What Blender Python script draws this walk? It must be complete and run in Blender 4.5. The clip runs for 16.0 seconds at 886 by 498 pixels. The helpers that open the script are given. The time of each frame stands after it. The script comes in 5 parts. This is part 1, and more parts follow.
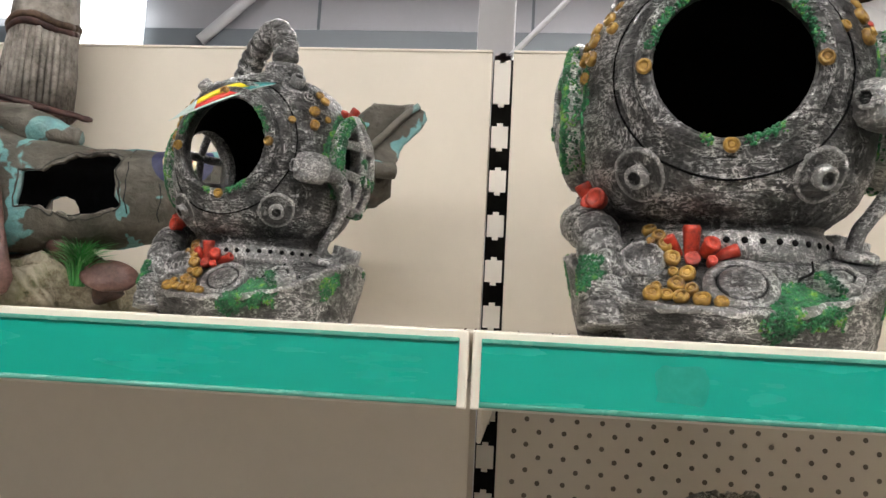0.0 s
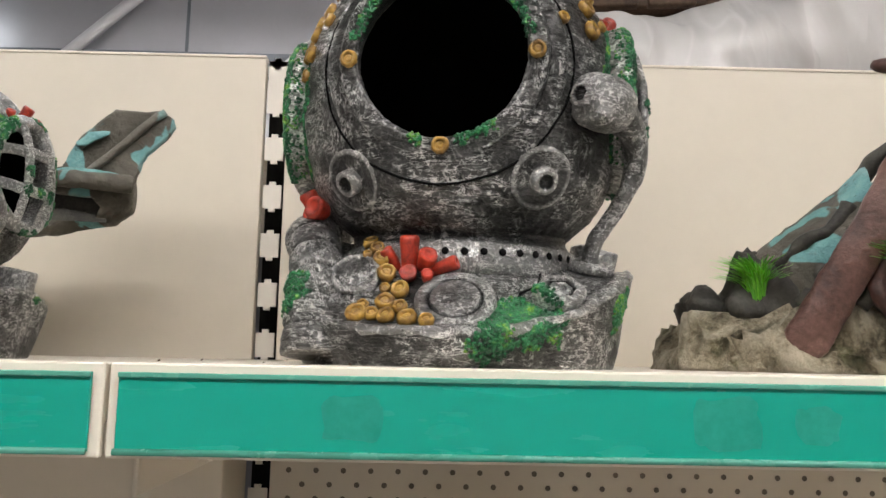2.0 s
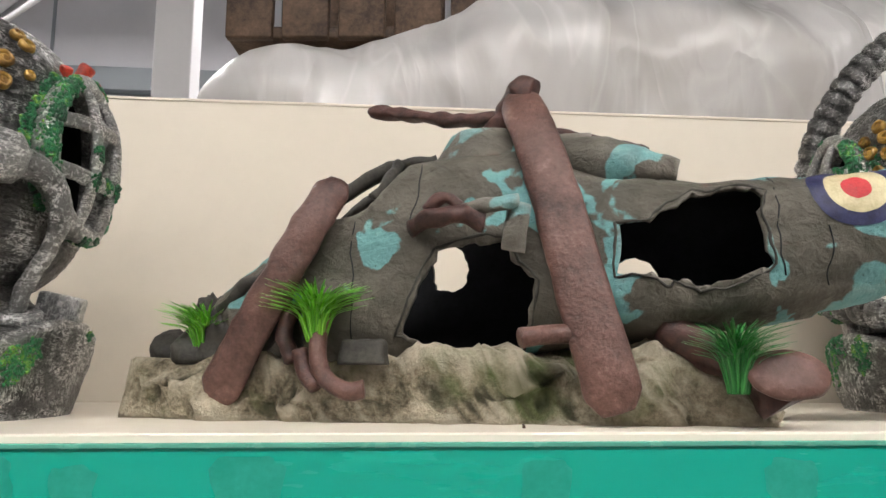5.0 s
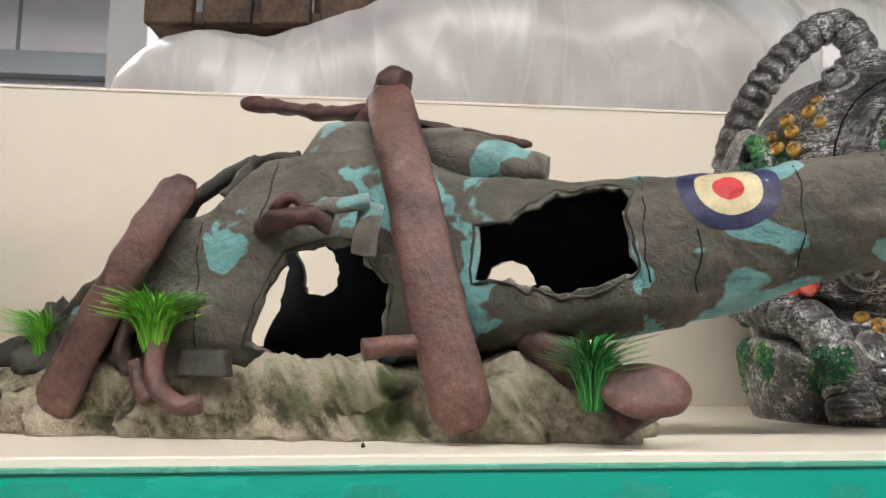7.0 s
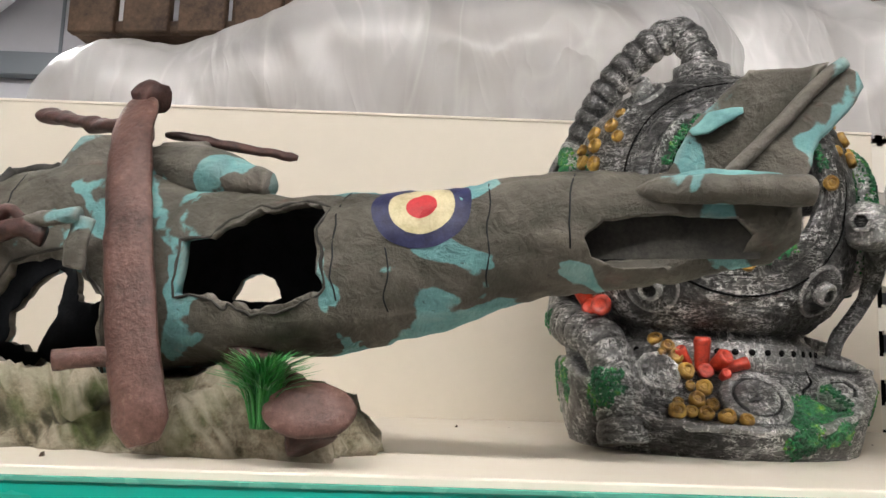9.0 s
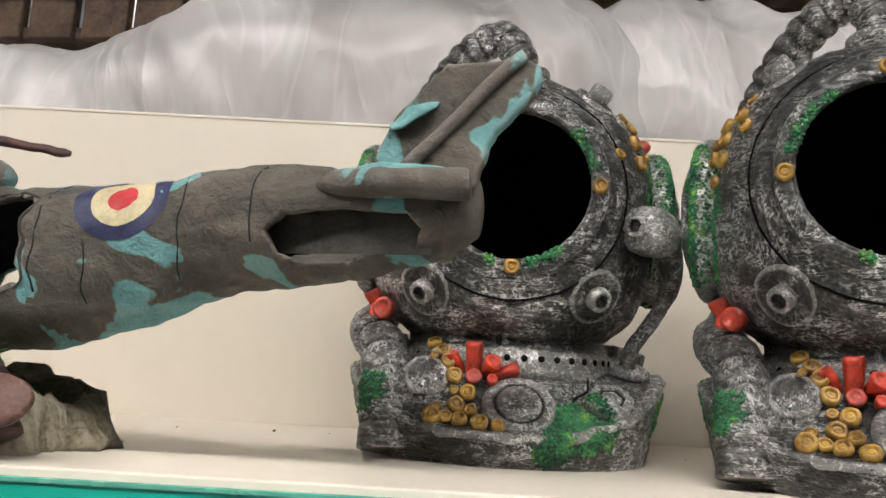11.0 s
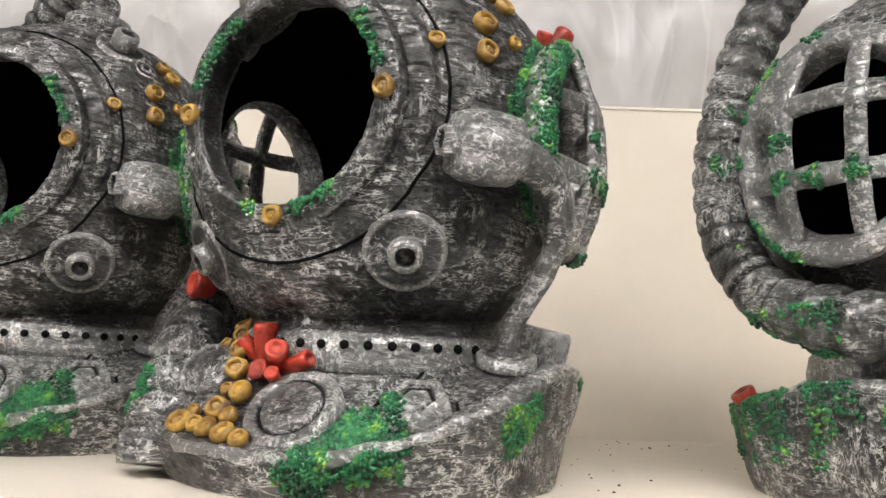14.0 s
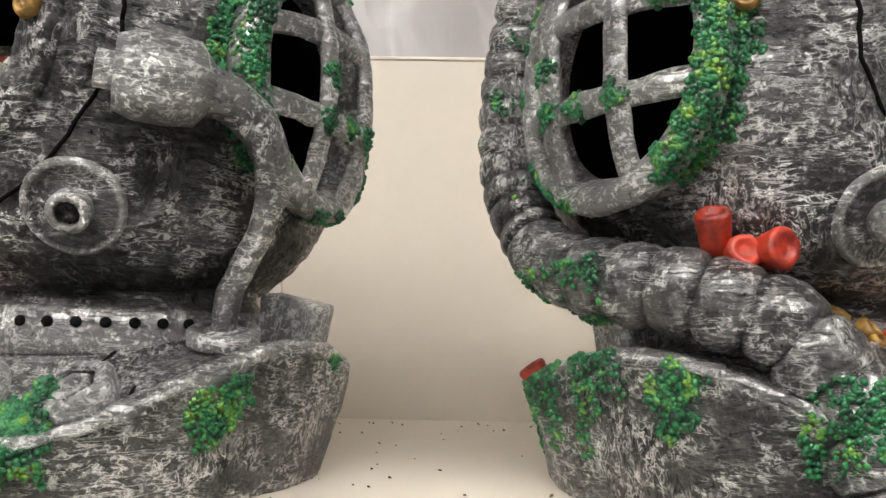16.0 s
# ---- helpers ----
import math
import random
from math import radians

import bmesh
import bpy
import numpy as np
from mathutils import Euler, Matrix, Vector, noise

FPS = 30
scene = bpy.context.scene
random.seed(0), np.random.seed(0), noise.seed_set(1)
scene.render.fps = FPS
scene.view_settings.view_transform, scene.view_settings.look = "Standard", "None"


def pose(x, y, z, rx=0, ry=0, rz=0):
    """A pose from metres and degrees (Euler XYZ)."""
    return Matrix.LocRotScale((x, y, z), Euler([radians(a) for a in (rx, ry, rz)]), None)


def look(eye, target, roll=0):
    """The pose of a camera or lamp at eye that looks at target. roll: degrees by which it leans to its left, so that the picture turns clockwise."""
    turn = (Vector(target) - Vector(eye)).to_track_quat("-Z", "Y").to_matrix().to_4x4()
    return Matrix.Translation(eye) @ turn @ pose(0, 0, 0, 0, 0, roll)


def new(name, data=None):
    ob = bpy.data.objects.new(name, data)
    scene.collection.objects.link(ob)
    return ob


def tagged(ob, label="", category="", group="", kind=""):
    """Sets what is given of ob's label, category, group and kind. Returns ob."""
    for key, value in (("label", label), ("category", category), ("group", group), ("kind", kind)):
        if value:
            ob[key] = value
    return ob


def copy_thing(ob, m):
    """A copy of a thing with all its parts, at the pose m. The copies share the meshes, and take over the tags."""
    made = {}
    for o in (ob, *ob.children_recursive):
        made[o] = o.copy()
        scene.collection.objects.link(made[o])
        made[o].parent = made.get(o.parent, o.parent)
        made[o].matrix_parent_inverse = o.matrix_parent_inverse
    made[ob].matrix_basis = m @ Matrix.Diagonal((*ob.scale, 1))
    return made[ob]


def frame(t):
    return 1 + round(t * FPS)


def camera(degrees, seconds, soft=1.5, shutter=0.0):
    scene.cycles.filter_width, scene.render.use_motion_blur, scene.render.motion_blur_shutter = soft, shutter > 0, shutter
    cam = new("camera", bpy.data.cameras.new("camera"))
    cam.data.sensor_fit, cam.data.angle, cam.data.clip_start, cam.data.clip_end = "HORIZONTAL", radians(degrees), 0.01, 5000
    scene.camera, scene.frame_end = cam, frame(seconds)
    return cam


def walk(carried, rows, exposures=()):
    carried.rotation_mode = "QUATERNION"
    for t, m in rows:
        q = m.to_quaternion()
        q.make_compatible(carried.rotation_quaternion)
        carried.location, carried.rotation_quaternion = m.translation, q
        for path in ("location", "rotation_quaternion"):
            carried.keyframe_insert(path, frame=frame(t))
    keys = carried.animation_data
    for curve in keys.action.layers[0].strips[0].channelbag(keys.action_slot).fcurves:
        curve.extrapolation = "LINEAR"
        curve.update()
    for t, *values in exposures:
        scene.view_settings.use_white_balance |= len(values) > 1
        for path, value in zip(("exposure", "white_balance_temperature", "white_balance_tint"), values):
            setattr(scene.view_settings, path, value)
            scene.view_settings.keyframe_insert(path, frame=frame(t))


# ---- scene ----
cam = camera(58.4, 16.0)
PATH = [
    (0, (0.024, -0.004, 1.457), (-0.186, 1.976, 1.65), 3.0),
    (0.5, (0.025, 0.018, 1.462), (-0.175, 1.997, 1.673), 3.0),
    (1, (0.029, 0.036, 1.465), (-0.104, 2.016, 1.715), 2.7),
    (1.5, (0.055, 0.058, 1.459), (0.005, 2.039, 1.725), 1.7),
    (2, (0.152, 0.068, 1.461), (0.182, 2.05, 1.731), 1.1),
    (2.5, (0.275, 0.048, 1.466), (0.284, 2.029, 1.736), 1.4),
    (3, (0.382, 0.018, 1.481), (0.376, 2.005, 1.712), 1.7),
    (3.5, (0.423, 0.026, 1.484), (0.424, 2.014, 1.705), 1.7),
    (4, (0.451, 0.04, 1.49), (0.499, 2.022, 1.752), 0.9),
    (4.5, (0.473, 0.041, 1.488), (0.607, 2.014, 1.785), 0.6),
    (4.7, (0.482, 0.04, 1.488), (0.64, 2.011, 1.789), 0.5),
    (6.8, (0.545, 0.067, 1.501), (0.765, 2.035, 1.781), -0.1),
    (7, (0.578, 0.066, 1.503), (0.783, 2.036, 1.774), 0.3),
    (7.5, (0.66, 0.054, 1.504), (0.8, 2.029, 1.782), 1.4),
    (8, (0.716, 0.04, 1.51), (0.783, 2.02, 1.782), 1.9),
    (8.2, (0.738, 0.034, 1.518), (0.781, 2.017, 1.772), 2.1),
    (10.3, (0.874, 0.088, 1.513), (0.924, 2.063, 1.822), 1.6),
    (10.5, (0.904, 0.075, 1.513), (0.93, 2.05, 1.824), 2.2),
    (11, (0.969, 0.058, 1.513), (0.94, 2.034, 1.823), 3.2),
    (11.5, (1.017, 0.046, 1.516), (0.966, 2.023, 1.812), 3.2),
    (12, (1.043, 0.067, 1.515), (1.008, 2.047, 1.792), 2.5),
    (12.5, (1.071, 0.112, 1.513), (1.132, 2.09, 1.807), 1.2),
    (13, (1.122, 0.133, 1.517), (1.225, 2.105, 1.833), 1.2),
    (13.5, (1.216, 0.121, 1.517), (1.239, 2.098, 1.822), 2.3),
    (14, (1.308, 0.121, 1.522), (1.251, 2.102, 1.794), 2.4),
    (14.5, (1.374, 0.117, 1.52), (1.284, 2.101, 1.752), 1.9),
    (15, (1.415, 0.123, 1.521), (1.294, 2.111, 1.705), 1.8),
    (15.5, (1.421, 0.163, 1.523), (1.319, 2.152, 1.701), 1.5),
    (16, (1.432, 0.188, 1.523), (1.383, 2.175, 1.746), 1.2),
]
STOPS = [(0, -0.12), (1.5, -0.17), (3, -0.1), (4.5, -0.06), (7.5, -0.08), (11, -0.08), (12.5, 0.04), (13.5, 0.14), (14, 0.18), (14.5, 0.1), (15.5, 0.02), (16, 0.05)]
walk(cam, [(t, look(eye, target, roll)) for t, eye, target, roll in PATH], STOPS)

# ---- world and light ----
world = bpy.data.worlds.new("store_world")
scene.world = world
world.use_nodes = True
world.node_tree.nodes["Background"].inputs[0].default_value = (1.0, 0.96, 0.9, 1)
world.node_tree.nodes["Background"].inputs[1].default_value = 0.25
LAMP_POWER = 40.0
scene.view_settings.exposure = 0.0


# ---- materials ----
def tree(name, rough=0.5, metal=0.0, spec=0.5):
    m = bpy.data.materials.new(name)
    m.use_nodes = True
    nt = m.node_tree
    b = nt.nodes["Principled BSDF"]
    b.inputs["Roughness"].default_value = rough
    b.inputs["Metallic"].default_value = metal
    b.inputs["Specular IOR Level"].default_value = spec
    return m, nt, b


def node(nt, kind, ins=None, **props):
    n = nt.nodes.new(kind)
    for k, v in props.items():
        setattr(n, k, v)
    for k, v in (ins or {}).items():
        if isinstance(v, bpy.types.NodeSocket):
            nt.links.new(v, n.inputs[k])
        else:
            n.inputs[k].default_value = v
    return n


def coords(nt, stretch=(1, 1, 1)):
    tc = node(nt, "ShaderNodeTexCoord")
    mp = node(nt, "ShaderNodeMapping", {0: tc.outputs["Object"], 3: stretch})
    return mp.outputs[0]


def noise_tex(nt, vec, scale, detail=4, rough=0.55, dist=0.0):
    return node(nt, "ShaderNodeTexNoise", {"Vector": vec, "Scale": scale, "Detail": detail, "Roughness": rough, "Distortion": dist}).outputs[0]


def ramp(nt, fac, stops):
    r = node(nt, "ShaderNodeValToRGB", {0: fac})
    els = r.color_ramp.elements
    while len(els) < len(stops):
        els.new(0.5)
    for e, (p, c) in zip(els, stops):
        e.position = p
        e.color = (*c, 1) if len(c) == 3 else c
    return r.outputs[0]


def grey(v):
    return (v, v, v)


def mix(nt, fac, a, b, kind="MIX"):
    n = node(nt, "ShaderNodeMix", None, data_type="RGBA", blend_type=kind)
    for i, v in ((0, fac), (6, a), (7, b)):
        if isinstance(v, bpy.types.NodeSocket):
            nt.links.new(v, n.inputs[i])
        else:
            n.inputs[i].default_value = v if not isinstance(v, tuple) else (*v, 1)[:4]
    return n.outputs[2]


def calc(nt, op, a, b=0.0):
    return node(nt, "ShaderNodeMath", {0: a, 1: b}, operation=op).outputs[0]


def bump(nt, b, height, dist, strength=1.0):
    n = node(nt, "ShaderNodeBump", {"Height": height, "Distance": dist, "Strength": strength})
    nt.links.new(n.outputs[0], b.inputs["Normal"])


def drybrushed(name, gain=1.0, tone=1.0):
    """Charcoal satin resin with thin pale brush strokes, dark scratches, worn edges and painted crease shade."""
    m, nt, b = tree(name, 0.34, 0.65, 0.6)
    v = coords(nt)
    wide = noise_tex(nt, v, 17, 3, 0.55)
    patch = noise_tex(nt, v, 52, 4, 0.6, 0.6)
    turn = ramp(nt, noise_tex(nt, v, 23, 2, 0.5), [(0.54, grey(0)), (0.62, grey(1))])
    level = noise_tex(nt, coords(nt, (1, 1, 5.0)), 70, 5, 0.6, 0.8)
    steep = noise_tex(nt, coords(nt, (3.0, 3.0, 1)), 80, 5, 0.6, 0.9)
    comb = mix(nt, turn, level, steep)
    pit = noise_tex(nt, v, 330, 4, 0.68, 0.4)
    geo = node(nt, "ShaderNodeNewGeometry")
    line = ramp(nt, calc(nt, "ABSOLUTE", calc(nt, "SUBTRACT", comb, 0.53)), [(0.0, grey(1)), (0.03, grey(0))])
    scratch = ramp(nt, calc(nt, "ABSOLUTE", calc(nt, "SUBTRACT", comb, 0.44)), [(0.0, grey(0.9)), (0.028, grey(0))])
    fleck = ramp(nt, pit, [(0.53, grey(0)), (0.62, grey(1))])
    zone = ramp(nt, calc(nt, "ADD", calc(nt, "MULTIPLY", patch, 0.55), calc(nt, "MULTIPLY", wide, 0.45)), [(0.465, grey(0.06)), (0.56, grey(1))])
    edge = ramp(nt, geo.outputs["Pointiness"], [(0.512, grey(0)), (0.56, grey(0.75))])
    crease_shade = ramp(nt, geo.outputs["Pointiness"], [(0.44, grey(0.95)), (0.496, grey(0))])
    base = ramp(nt, calc(nt, "ADD", calc(nt, "MULTIPLY", wide, 0.78), calc(nt, "MULTIPLY", pit, 0.22)), [(0.38, (0.05 * tone, 0.0495 * tone, 0.048 * tone)), (0.5, (0.1 * tone, 0.0985 * tone, 0.0955 * tone)), (0.62, (0.19 * tone, 0.187 * tone, 0.181 * tone))])
    pale = calc(nt, "MULTIPLY", calc(nt, "ADD", calc(nt, "MULTIPLY", line, 1.0), calc(nt, "MULTIPLY", fleck, 0.7)), calc(nt, "MULTIPLY", zone, gain))
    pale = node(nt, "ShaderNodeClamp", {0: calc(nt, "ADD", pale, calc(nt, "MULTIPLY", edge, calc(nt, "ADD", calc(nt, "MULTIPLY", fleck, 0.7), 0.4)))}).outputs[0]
    c = mix(nt, scratch, base, (0.012, 0.012, 0.012))
    c = mix(nt, pale, c, (0.93, 0.92, 0.895))
    # Shade in the concave creases is put into the colour as near-black.
    c = mix(nt, crease_shade, c, (0.008, 0.008, 0.008))
    nt.links.new(c, b.inputs["Base Color"])
    nt.links.new(ramp(nt, pit, [(0.3, grey(0.26)), (0.7, grey(0.44))]), b.inputs["Roughness"])
    relief = calc(nt, "SUBTRACT", calc(nt, "ADD", calc(nt, "MULTIPLY", line, 0.5), calc(nt, "MULTIPLY", pit, 0.5)), calc(nt, "MULTIPLY", scratch, 0.9))
    bump(nt, b, calc(nt, "ADD", relief, patch), 0.0014, 1.0)
    return m


def mottled(name, a, c, scale=60, rough=0.5, spec=0.5, relief=0.0008, fine=None, lo=0.38, hi=0.62, extra=None):
    m, nt, b = tree(name, rough, 0, spec)
    v = coords(nt)
    n1 = noise_tex(nt, v, scale, 6, 0.6)
    n2 = noise_tex(nt, v, fine or scale * 7, 5, 0.65)
    k = calc(nt, "ADD", calc(nt, "MULTIPLY", n1, 0.65), calc(nt, "MULTIPLY", n2, 0.35))
    stops = [(lo, a), (hi, c)] + ([(hi + 0.1, extra)] if extra else [])
    nt.links.new(ramp(nt, k, stops), b.inputs["Base Color"])
    if relief:
        bump(nt, b, calc(nt, "ADD", n1, calc(nt, "MULTIPLY", n2, 0.5)), relief, 0.8)
    return m


def camouflage(name):
    """Weathered olive-brown resin with turquoise patches."""
    m, nt, b = tree(name, 0.62, 0, 0.35)
    v = coords(nt)
    patch = noise_tex(nt, v, 17, 3, 0.5, 0.5)
    fine = noise_tex(nt, v, 210, 6, 0.7)
    wear = noise_tex(nt, coords(nt, (0.6, 1, 1)), 42, 5, 0.6, 0.5)
    olive = ramp(nt, wear, [(0.3, (0.055, 0.051, 0.038)), (0.5, (0.088, 0.081, 0.063)), (0.7, (0.15, 0.132, 0.107))])
    teal = ramp(nt, wear, [(0.3, (0.09, 0.21, 0.21)), (0.55, (0.16, 0.36, 0.36)), (0.75, (0.3, 0.48, 0.46))])
    rust = noise_tex(nt, v, 33, 4, 0.6)
    k = ramp(nt, calc(nt, "ADD", patch, calc(nt, "MULTIPLY", fine, 0.05)), [(0.565, grey(0)), (0.58, grey(1))])
    c = mix(nt, k, olive, teal)
    c = mix(nt, ramp(nt, rust, [(0.66, grey(0)), (0.78, grey(0.5))]), c, (0.16, 0.07, 0.055))
    c = mix(nt, ramp(nt, fine, [(0.3, grey(0.8)), (0.37, grey(0))]), c, (0.025, 0.022, 0.02))
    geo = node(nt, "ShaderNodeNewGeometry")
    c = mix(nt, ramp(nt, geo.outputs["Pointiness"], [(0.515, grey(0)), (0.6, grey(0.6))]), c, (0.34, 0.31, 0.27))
    # Crease shade is painted in: concave places go nearly black.
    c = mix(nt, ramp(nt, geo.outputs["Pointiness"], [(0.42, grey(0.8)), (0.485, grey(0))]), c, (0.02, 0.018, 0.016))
    nt.links.new(c, b.inputs["Base Color"])
    lump = noise_tex(nt, v, 95, 5, 0.6, 0.8)
    bump(nt, b, calc(nt, "ADD", calc(nt, "ADD", wear, calc(nt, "MULTIPLY", fine, 0.5)), lump), 0.003, 0.9)
    return m


def metal_paint(name, col, rough=0.45, relief=0.0):
    m, nt, b = tree(name, rough, 0, 0.45)
    v = coords(nt)
    n = noise_tex(nt, v, 5, 4, 0.6)
    f = noise_tex(nt, v, 60, 4, 0.6)
    k = calc(nt, "ADD", calc(nt, "MULTIPLY", n, 0.7), calc(nt, "MULTIPLY", f, 0.3))
    nt.links.new(ramp(nt, k, [(0.3, tuple(x * 0.93 for x in col)), (0.65, col)]), b.inputs["Base Color"])
    nt.links.new(ramp(nt, f, [(0.3, grey(rough - 0.06)), (0.7, grey(rough + 0.06))]), b.inputs["Roughness"])
    bump(nt, b, noise_tex(nt, v, 900, 2, 0.5), 0.0001, 0.35)
    return m


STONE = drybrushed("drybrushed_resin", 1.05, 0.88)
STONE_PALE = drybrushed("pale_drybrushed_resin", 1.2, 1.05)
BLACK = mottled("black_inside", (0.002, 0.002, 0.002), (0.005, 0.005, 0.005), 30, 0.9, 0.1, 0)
YELLOW = mottled("ochre_paint", (0.11, 0.05, 0.012), (0.5, 0.3, 0.055), 70, 0.42, 0.5, 0.0008, 300)
RED = mottled("coral_red_paint", (0.13, 0.012, 0.006), (0.55, 0.05, 0.022), 80, 0.42, 0.5, 0.0008, 340)
MOSS = mottled("moss_paint", (0.004, 0.04, 0.016), (0.022, 0.19, 0.065), 70, 0.36, 0.5, 0.0006, 300, 0.4, 0.53, (0.26, 0.45, 0.05))
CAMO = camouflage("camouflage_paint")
TEAL = mottled("turquoise_paint", (0.1, 0.24, 0.24), (0.22, 0.44, 0.43), 40, 0.6, 0.35, 0.001, 260)
RUST = mottled("rust_brown_paint", (0.05, 0.022, 0.017), (0.15, 0.076, 0.06), 28, 0.45, 0.45, 0.0028, 240, 0.38, 0.58, (0.27, 0.165, 0.135))
DARK_RUST = mottled("dark_rust_paint", (0.03, 0.016, 0.014), (0.1, 0.045, 0.036), 60, 0.55, 0.4, 0.0015, 260)
SKIN_DARK = mottled("dark_olive_paint", (0.02, 0.019, 0.016), (0.06, 0.056, 0.046), 60, 0.6, 0.35, 0.001)
# Blue-black colour for the hull's inside and its panel seams.
BLUE_BLACK = mottled("black_blue_inside", (0.006, 0.007, 0.008), (0.016, 0.018, 0.021), 40, 0.7, 0.25, 0.001)
PANEL = metal_paint("cream_panel_paint", (0.70, 0.635, 0.53), 0.42)
SHELF = metal_paint("cream_shelf_paint", (0.78, 0.71, 0.60), 0.35)
UPRIGHT = metal_paint("cream_upright_paint", (0.74, 0.69, 0.61), 0.4)
VOID = mottled("dark_void", (0.004, 0.004, 0.004), (0.012, 0.012, 0.011), 20, 0.8, 0.2, 0)


def rock_material():
    m, nt, b = tree("sandy_rock_paint", 0.75, 0, 0.25)
    v = coords(nt)
    big = noise_tex(nt, v, 30, 6, 0.62)
    fine = noise_tex(nt, v, 260, 7, 0.7)
    moss = noise_tex(nt, v, 19, 3, 0.5)
    c = ramp(nt, calc(nt, "ADD", calc(nt, "MULTIPLY", big, 0.55), calc(nt, "MULTIPLY", fine, 0.45)), [(0.36, (0.07, 0.058, 0.035)), (0.47, (0.24, 0.205, 0.14)), (0.6, (0.5, 0.44, 0.32))])
    c = mix(nt, ramp(nt, moss, [(0.54, grey(0)), (0.66, grey(0.75))]), c, (0.075, 0.12, 0.025))
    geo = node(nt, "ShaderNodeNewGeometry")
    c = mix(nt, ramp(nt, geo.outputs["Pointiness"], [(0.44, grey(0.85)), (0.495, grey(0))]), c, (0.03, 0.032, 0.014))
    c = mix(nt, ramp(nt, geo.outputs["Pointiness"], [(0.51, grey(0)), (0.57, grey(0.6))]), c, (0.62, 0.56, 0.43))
    nt.links.new(c, b.inputs["Base Color"])
    bump(nt, b, calc(nt, "ADD", big, fine), 0.005, 1.0)
    return m


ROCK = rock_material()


def strip_material():
    m, nt, b = tree("green_strip_plastic", 0.28, 0, 0.5)
    v = coords(nt)
    n = noise_tex(nt, coords(nt, (1, 1, 6)), 9, 4, 0.6)
    f = noise_tex(nt, v, 70, 6, 0.7)
    c = ramp(nt, calc(nt, "ADD", calc(nt, "MULTIPLY", n, 0.7), calc(nt, "MULTIPLY", f, 0.3)), [(0.3, (0.002, 0.33, 0.243)), (0.7, (0.003, 0.35, 0.258))])
    nt.links.new(c, b.inputs["Base Color"])
    nt.links.new(ramp(nt, n, [(0.35, grey(0.26)), (0.7, grey(0.28))]), b.inputs["Roughness"])
    b.inputs["Coat Weight"].default_value = 0.5
    b.inputs["Coat Roughness"].default_value = 0.2
    return m


STRIP = strip_material()
STRIP_EDGE = metal_paint("pale_green_lip", (0.09, 0.36, 0.27), 0.25)
RESIDUE = mottled("label_residue", (0.006, 0.26, 0.19), (0.022, 0.31, 0.235), 90, 0.42, 0.4, 0.0, 300)


def foliage(name, a, c):
    m, nt, b = tree(name, 0.38, 0, 0.5)
    info = node(nt, "ShaderNodeNewGeometry")
    k = calc(nt, "ADD", calc(nt, "MULTIPLY", info.outputs["Random Per Island"], 0.7), calc(nt, "MULTIPLY", noise_tex(nt, coords(nt), 60, 2), 0.3))
    nt.links.new(ramp(nt, k, [(0.1, a), (0.9, c)]), b.inputs["Base Color"])
    b.inputs["Subsurface Weight"].default_value = 0.15
    b.inputs["Subsurface Radius"].default_value = (0.002, 0.004, 0.001)
    return m


LEAF_BRIGHT = foliage("bright_plastic_leaf", (0.08, 0.36, 0.02), (0.26, 0.66, 0.06))
LEAF_DARK = foliage("dark_plastic_leaf", (0.015, 0.15, 0.03), (0.07, 0.33, 0.08))

# ---- building helpers ----
from mathutils.bvhtree import BVHTree


def part(name, bm, material, parent=None, label="", smooth=True):
    me = bpy.data.meshes.new(name)
    bm.normal_update()
    for f in bm.faces:
        f.smooth = smooth
    bm.to_mesh(me)
    bm.free()
    for mt in (material if isinstance(material, (list, tuple)) else (material,)):
        me.materials.append(mt)
    ob = new(name, me)
    if parent is not None:
        ob.parent = parent
    if label:
        ob["label"] = label
    return ob


def empty(name, m, label, category, group=""):
    ob = new(name)
    ob.empty_display_size = 0.02
    ob.matrix_basis = m
    return tagged(ob, label, category, group)


def box_bm(x0, x1, y0, y1, z0, z1, bevel=0.0, segs=2):
    bm = bmesh.new()
    bmesh.ops.create_cube(bm, size=1)
    for v in bm.verts:
        v.co = Vector(((x0 + x1) / 2 + v.co.x * (x1 - x0), (y0 + y1) / 2 + v.co.y * (y1 - y0), (z0 + z1) / 2 + v.co.z * (z1 - z0)))
    if bevel:
        bmesh.ops.bevel(bm, geom=bm.edges[:], offset=bevel, segments=segs, profile=0.5, affect="EDGES")
    return bm


def basis(origin, axis, up=(0, 0, 1)):
    """A pose whose local z runs along axis."""
    z = Vector(axis).normalized()
    x = Vector(up).cross(z)
    if x.length < 1e-4:
        x = Vector((1, 0, 0)).cross(z)
    x.normalize()
    y = z.cross(x)
    m = Matrix((x, y, z)).transposed().to_4x4()
    m.translation = Vector(origin)
    return m


